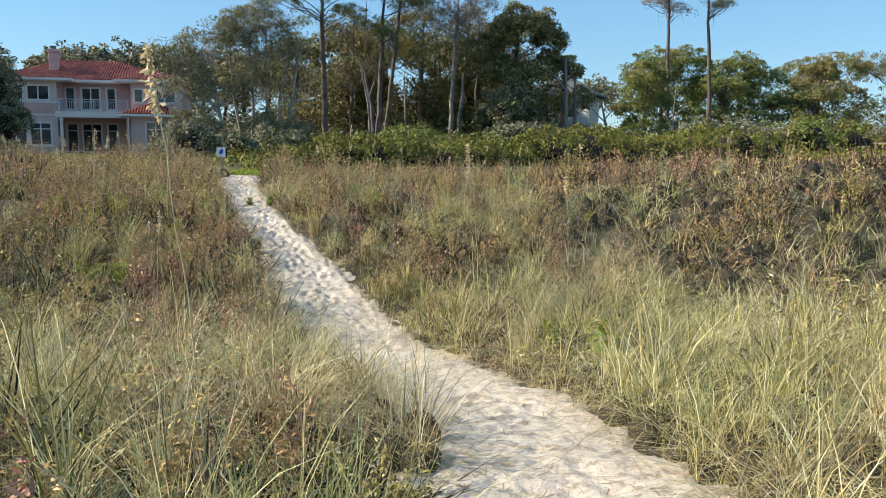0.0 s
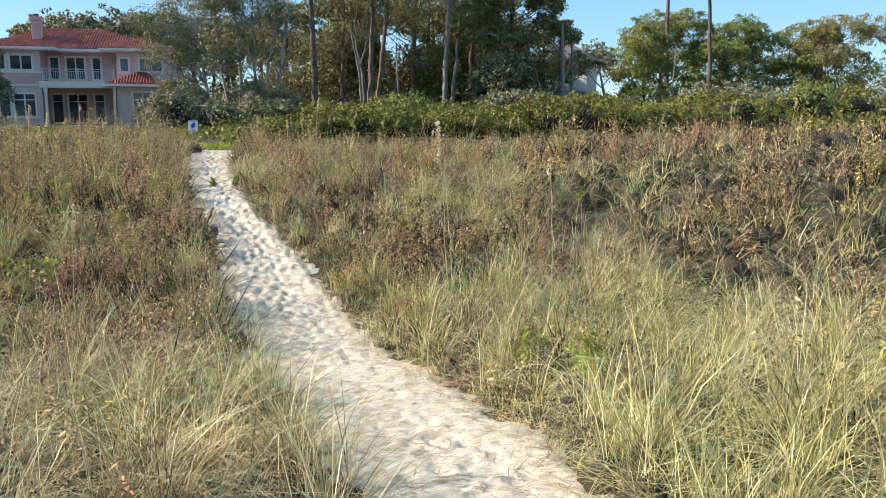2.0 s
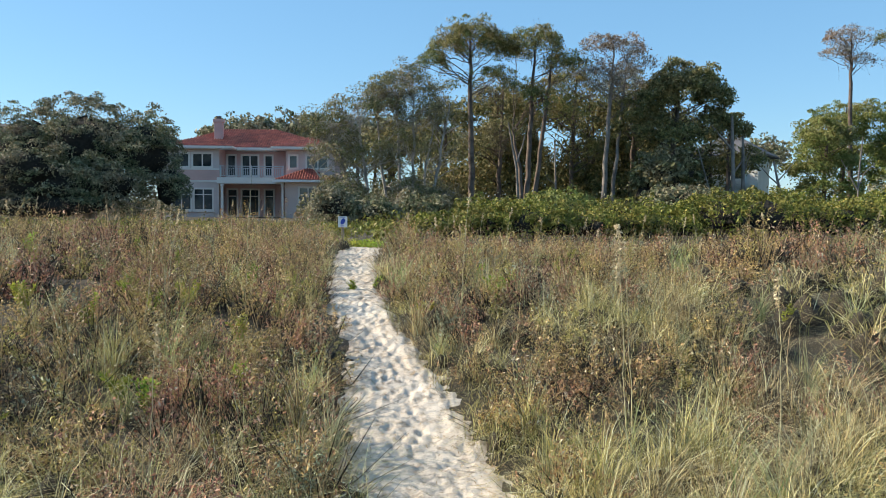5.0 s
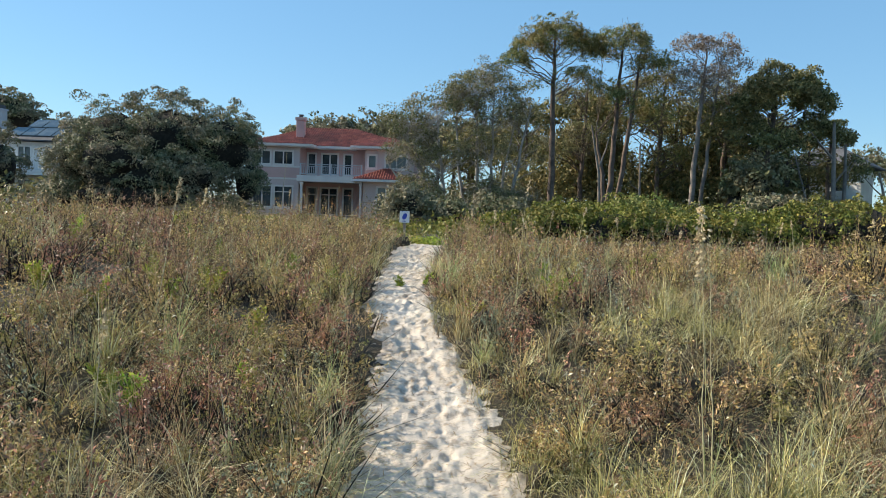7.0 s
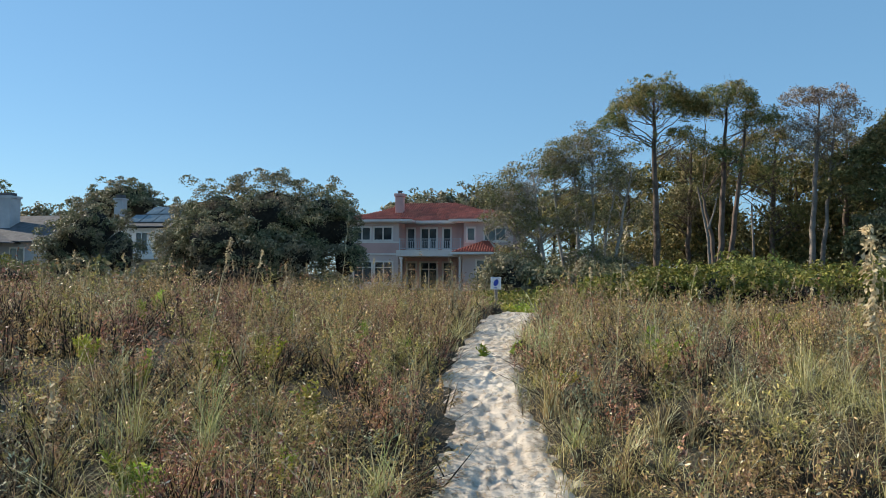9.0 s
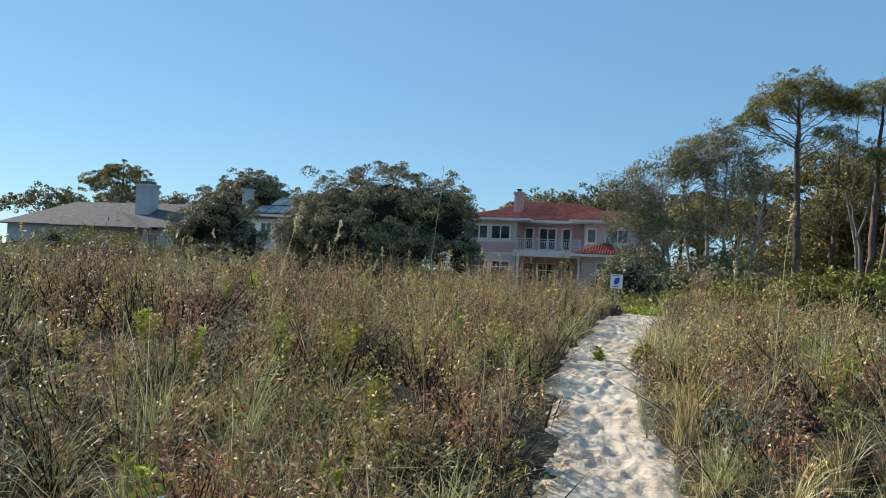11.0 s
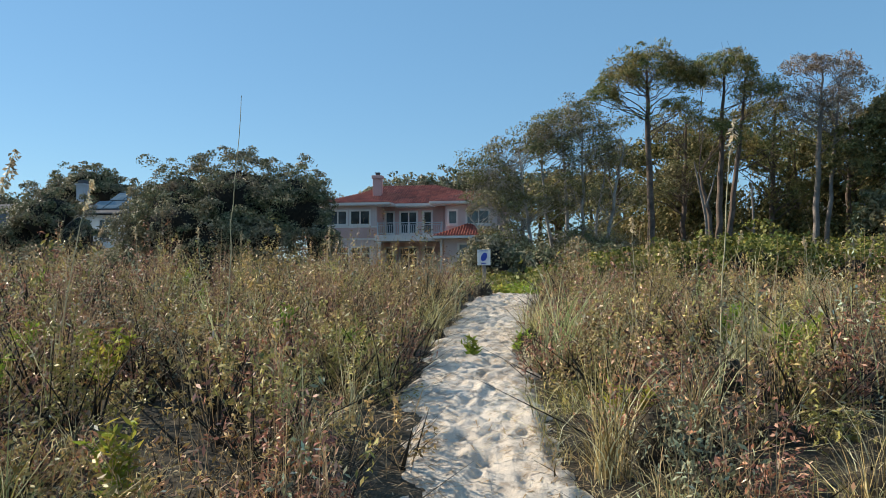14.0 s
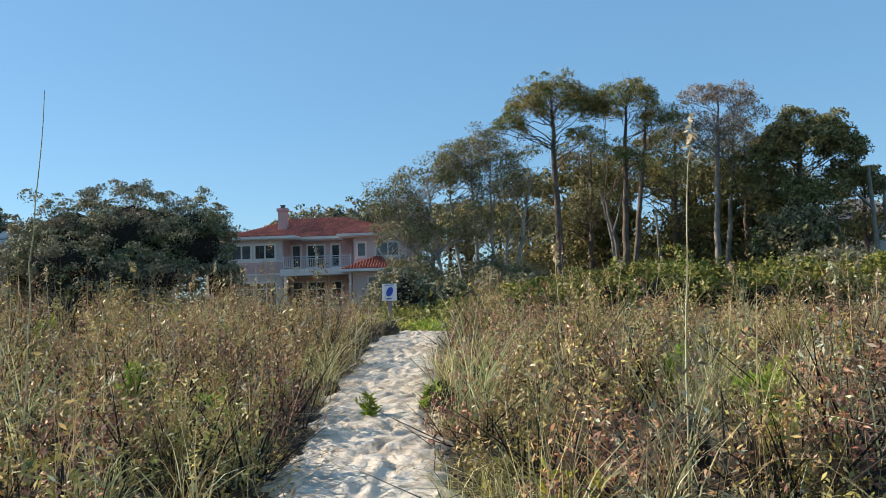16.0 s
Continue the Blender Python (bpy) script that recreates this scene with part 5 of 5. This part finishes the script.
    made = [facing_leaves(rng, c[kind == q], around[kind == q] * 0.6 + axis[j][kind == q] * 0.7, leaf[0], leaf[1], 0.6) for q in range(3)]
    twig = np.repeat(np.arange(n), 11)
    m = len(twig)
    base = np.stack([x[twig] + rng.normal(0, 0.06, m), y[twig] + rng.normal(0, 0.06, m), g[twig] - 0.02], -1)
    a = rng.uniform(0, 6.28, m)
    ln = np.stack([np.cos(a), np.sin(a), a * 0], -1) * (np.abs(rng.normal(0.5, 1.2, m)) * r[twig])[:, None]
    return made, heart, blades(rng, base, h[twig] * rng.uniform(0.8, 1.3, m), ln, leaf[1] * rng.uniform(0.25, 0.5, m), 2, 0.5)


SORTS = ((HEATH_GREEN, "low olive green dune scrub with dry tips"), (HEATH, "low brown and purplish dune scrub, partly withered"), (HEATH_RUST, "low rust-coloured withered dune scrub"))
for count, lo, hi, leaf, shoots, per, size, tall, bank in ((300, 0, 4.5, (0.034, 0.011), 22, 13, 0.25, 0.74, True), (430, 0, 4.5, (0.034, 0.011), 38, 16, 0.36, 0.80, False), (760, 4.5, 10, (0.050, 0.017), 26, 11, 0.45, 0.80, False), (2500, 10, 40, (0.082, 0.031), 13, 7, 0.58, 0.72, False)):
    made, heart, tw = scrub(rng, count, lo, hi, leaf, shoots, per, size, tall, bank)
    for lv, (mat, label) in zip(made, SORTS):
        stuff("dune_scrub", lv, mat, label, "scrub")
    stuff("shade_strips", heart, SHADE_FILL, "near-black strips painting the shaded gaps inside the dune scrub", "twigs")
    stuff("scrub_twigs", tw, STRAW, "thin dry twigs of the dune scrub", "twigs")


def litter(rng, n):
    """Bits of stalk and leaf lying on the sand, thicker toward the path's sides."""
    y = rng.uniform(-9, 12.5, n)
    lo, hi = np.interp(y, LEFT_Y, LEFT_X), np.interp(y, RIGHT_Y, RIGHT_X)
    u = np.where(rng.uniform(size=n) < 0.3, rng.uniform(0, 1, n), rng.normal(-0.02, 0.13, n))
    u = np.where(rng.uniform(size=n) < 0.5, u, 1 - u)
    x = lo + np.clip(u, -0.3, 1.3) * (hi - lo)
    a = rng.uniform(0, 6.28, n)
    long = rng.uniform(0.02, 0.11, n)
    d = np.stack([np.cos(a), np.sin(a), rng.normal(0, 0.12, n)], -1) * long[:, None] * 0.5
    s = np.stack([-np.sin(a), np.cos(a), 0 * a], -1) * 0.004
    c = np.stack([x, y, terrain(x, y) + np.where(beside(x, y) > 0, 0.03, 0.045)], -1)
    v = np.stack([c - d - s, c - d + s, c + d + s * 0.4, c + d - s * 0.4], 1).reshape(-1, 3)
    return v, np.arange(4 * n).reshape(-1, 4)


stuff("path_litter", litter(rng, 7000), STRAW, "dead stalks and leaf bits strewn on the sand", "litter")


def weed(seed, x, y, tall, group="green weeds"):
    """A bright weed: a few upright stems set all round with narrow leaves."""
    rng = np.random.RandomState(seed)
    z = float(terrain(x, y))
    t = root("weed", x, y, z, "bright yellow-green leafy weed among brown scrub", "weed", group)
    at, way = [], []
    for k in range(rng.randint(4, 9)):
        a, reach = rng.uniform(0, 6.28), rng.uniform(0.05, 0.4) * tall
        s = np.linspace(0, 1, 9)[:, None]
        line = np.array([x, y, z - 0.02]) + np.array([np.cos(a), np.sin(a), 0]) * reach * s**1.4 + np.array([0, 0, tall * rng.uniform(0.55, 1.0)]) * s + rng.normal(0, 0.006, (9, 3))
        part("stem", tube(line, np.linspace(0.004, 0.0015, 9), 4), FERN, t)
        n = int(46 * tall / 0.5)
        u = rng.uniform(0.3, 1.0, n)
        w = rng.normal(size=(n, 3)) * [1, 1, 0.3] + [0, 0, 0.7]
        w /= np.linalg.norm(w, axis=1, keepdims=True)
        at.append(np.stack([np.interp(u, s[:, 0], line[:, k]) for k in range(3)], -1) + w * 0.03)
        way.append(w * 2.2)
    tagged(part("leafage", leaves(rng, np.concatenate(at), 0.068, 0.016, 0.0, np.concatenate(way)), FERN, t), kind="stuff")


WEEDS = [(14.45, 5.47, 0.32), (17.04, 3.87, 0.42), (15.05, 5.45, 0.18), (15.42, 5.7, 0.21), (13.1, 3.6, 0.50), (12.3, 2.6, 0.48), (12.9, 2.9, 0.44), (14.1, 2.2, 0.40), (13.6, 5.2, 0.40), (14.3, 4.9, 0.36), (12.2, 4.2, 0.48), (11.2, 3.4, 0.48), (16.9, 5.3, 0.40), (17.3, 4.8, 0.36), (18.3, 6.0, 0.40), (16.1, 3.4, 0.40), (17.9, -3.4, 0.40), (18.1, -3.0, 0.44),
         (17.75, -2.5, 0.40), (13.2, -2.6, 0.40), (12.6, -1.6, 0.40), (13.6, 0.6, 0.44), (13.2, 1.0, 0.40), (12.4, 0.2, 0.40), (14.3, 1.2, 0.32), (12.0, 7.0, 0.40), (9.8, 6.6, 0.44), (17.2, 9.5, 0.40), (18.8, 8.0, 0.40), (20.5, 3.0, 0.40), (14.0, 11.2, 0.40), (10.5, 9.5, 0.48), (8.6, 9.0, 0.48), (7.0, 10.5, 0.48), (9.2, 12.0, 0.48), (11.8, 12.2, 0.44)]
for i, (x, y, tall) in enumerate(WEEDS):
    weed(200 + i, x, y, tall)
x, y = field(rng, 900, 14.0, 15.6, 12.2, 16.5, lambda x, y: 1.0 + 0 * x)
base = np.stack([x, y, terrain(x, y)], -1)
stuff("ground_weeds", leaves(rng, np.repeat(base, 8, 0) + np.abs(rng.normal(0, 0.09, (len(x) * 8, 3))), 0.07, 0.03, 0.5), FERN, "low green weeds where the sand path ends", "weeds")

# ---- sea oats ----


def sea_oat(seed, tip, foot, head=0.30, full=1.0, thick=0.0046):
    """A tall culm with narrow leaves low down and a drooping head of flat spikelets."""
    rng = np.random.RandomState(seed)
    fx, fy = foot
    fz = float(terrain(fx, fy))
    t = root("sea_oat", fx, fy, fz, "tall straw-coloured sea oat stalk with a drooping seed head" if full else "tall bare sea oat stalk", "sea oat", "sea oats")
    a, b = np.array([fx, fy, fz - 0.03]), np.array(tip, float)
    lean = b - a
    side = np.array([lean[0], lean[1], 0.0])
    side = side / (np.linalg.norm(side) + 1e-6)
    mid = a + lean * 0.55 - side * 0.03 + [0, 0, 0.03]
    s = np.linspace(0, 1, 14)[:, None]
    line = (1 - s) ** 2 * a + 2 * s * (1 - s) * mid + s**2 * b
    line[1:-1] += rng.normal(0, 0.004, line[1:-1].shape)
    part("stem", tube(line, np.linspace(thick, thick * 0.4, 14), 5), CULM, t)
    base = np.repeat(a[None], 9, 0) + rng.normal(0, 0.02, (9, 3)) * [1, 1, 0]
    ang = rng.uniform(0, 6.28, 9)
    ln = np.stack([np.cos(ang), np.sin(ang), 0 * ang], -1) * rng.uniform(0.1, 0.35, (9, 1))
    part("leaf_tuft", blades(rng, base, rng.uniform(0.45, 0.8, 9), ln, np.full(9, 0.007), 4), GREEN_GRASS, t)
    if full:
        n = int(72 * full)
        u = rng.uniform(0, 1, n)
        total = np.linalg.norm(lean)
        at = 1 - head * u / total
        p = np.stack([np.interp(at, s[:, 0], line[:, k]) for k in range(3)], -1)
        way = rng.normal(size=(n, 3)) * [1, 1, 0.4] + side * 0.6 - [0, 0, 0.9]
        way /= np.linalg.norm(way, axis=1, keepdims=True)
        c = p + way * rng.uniform(0.008, 0.022 + 0.020 * full, (n, 1)) * np.sin(np.pi * (0.15 + 0.75 * u))[:, None]
        part("seed_head", leaves(rng, c, 0.031, 0.014, 0.0, way * 1.6), SEED, t)


OATS = [((14.79, -6.0, 2.52), (14.97, -5.98), 0.30, 1.5), ((17.50, -0.48, 2.16), (17.62, -0.42), 0.50, 2.6), ((17.56, -0.45, 1.95), (17.70, -0.36), 0.1, 0.0), ((18.37, -1.29, 1.84), (18.45, -1.25), 0.26, 0.7),
        ((16.66, 3.55, 2.42), (16.55, 3.45), 0.20, 0.35), ((16.30, 6.0, 2.08), (16.32, 5.9), 0.16, 0.8), ((12.95, 3.05, 2.30), (12.98, 2.3), 0.3, 1.3), ((13.9, 3.75, 2.70), (13.82, 3.72), 0.2, 0.0), ((13.02, 3.6, 2.2), (12.9, 3.4), 0.2, 0.6)]
SEEN = [(12.2, 5.8, 1.95), (11.6, 7.8, 2.1), (11.0, 6.4, 2.2), (10.2, 8.8, 2.25), (9.2, 7.2, 2.3), (8.4, 9.6, 2.3), (7.6, 8.2, 2.2), (12.9, 8.6, 2.0), (13.4, 9.8, 2.1), (10.8, 10.6, 2.3), (6.2, 9.4, 2.2), (5.4, 11.0, 2.4), (11.9, 11.4, 2.3), (12.6, -0.6, 1.7), (11.8, 0.9, 1.9), (10.6, 1.8, 2.0), (9.8, 3.2, 2.1),
        (15.8, 10.8, 2.0), (16.9, 8.5, 1.95), (17.3, 9.9, 2.1), (18.0, 11.4, 2.15), (18.6, 9.4, 2.0), (19.6, 11.0, 2.1), (20.6, 9.8, 2.0), (21.8, 10.6, 2.1), (23.0, 9.2, 2.1), (24.0, 7.2, 2.3), (24.6, 5.4, 2.4), (25.4, 6.6, 2.35), (26.2, 5.8, 2.45), (26.8, 6.4, 2.3), (22.6, 11.8, 2.1), (17.0, 12.2, 2.1), (19.2, 7.6, 1.8), (20.2, 5.2, 1.75), (14.2, -1.2, 1.45)]
for i, (x, y, z) in enumerate(SEEN):
    q = random.Random(i)
    OATS.append(((x + q.uniform(-0.14, 0.22), y + q.uniform(-0.1, 0.1), z + q.uniform(-0.1, 0.1)), (x, y), q.uniform(0.14, 0.26), q.choice((0.5, 0.8, 1.0, 0.4))))
for i, (tip, foot, head, full) in enumerate(OATS):
    sea_oat(300 + i, tip, foot, head, full)

# ---- made things ----


def beach_sign(x, y):
    z = float(terrain(x, y))
    t = root("sign", x, y, z, "small white sign with a blue print on a wooden post", "sign")
    part("post", boxes((x - 0.03, y + 0.012, z - 0.2, x + 0.03, y + 0.065, 1.93), bevel=0.004), DEAD_WOOD, t, "weathered wooden post")
    board = part("board", boxes((x - 0.11, y - 0.004, 1.70, x + 0.11, y + 0.008, 1.96), bevel=0.002), SIGN_WHITE, t, "white sign board")
    bm = bmesh.new()
    bmesh.ops.create_circle(bm, cap_ends=True, radius=1.0, segments=20, matrix=Matrix.Translation((x + 0.005, y - 0.010, 1.84)) @ Matrix.Rotation(radians(90), 4, "X") @ Matrix.Rotation(radians(-25), 4, "Z") @ Matrix.Diagonal((0.048, 0.075, 1, 1)))
    part("print", bm, BLUE, board, "blue rounded print")
    part("print", boxes((x - 0.045, y - 0.0095, 1.725, x + 0.03, y - 0.0085, 1.742), (x - 0.07, y - 0.0095, 1.935, x + 0.07, y - 0.0085, 1.945)), BLUE, board)


beach_sign(14.29, 12.4)


def gate_post(x, y, top):
    z = float(terrain(x, y))
    tagged(part("gate_post", boxes((x - 0.09, y - 0.09, z - 0.2, x + 0.09, y + 0.09, top), (x - 0.11, y - 0.11, top, x + 0.11, y + 0.11, top + 0.05), bevel=0.01), DEAD_WOOD), "weathered grey timber post at the end of the path", "post", "posts at the end of the path")


for x, y, top in ((11.75, 40, 2.6), (12.35, 40, 2.4), (13.2, 40, 2.3)):
    gate_post(x, y, top)


def boardwalk():
    t = root("boardwalk_railing", 46, 24, float(terrain(46, 24)), "pale timber railing of a dune boardwalk", "railing")
    z = float(terrain(47, 24))
    for i in range(6):
        x = 46.2 + i * 1.8
        part("post", boxes((x, 24.0, z - 0.3, x + 0.1, 24.1, 3.40)), DEAD_WOOD, t)
    part("rail", boxes((46.0, 23.92, 3.402, 55.8, 24.16, 3.46)), TRIM, t)
    part("rail", boxes((46.0, 23.95, 2.55, 55.8, 23.995, 2.65)), DEAD_WOOD, t)
    part("deck", boxes((46.0, 24.12, 2.30, 55.8, 25.6, 2.36)), DEAD_WOOD, t)
    for i in range(60):
        x = 46.1 + i * 0.16
        part("baluster", boxes((x, 23.96, 2.66, x + 0.05, 23.99, 3.40)), TRIM, t)


boardwalk()
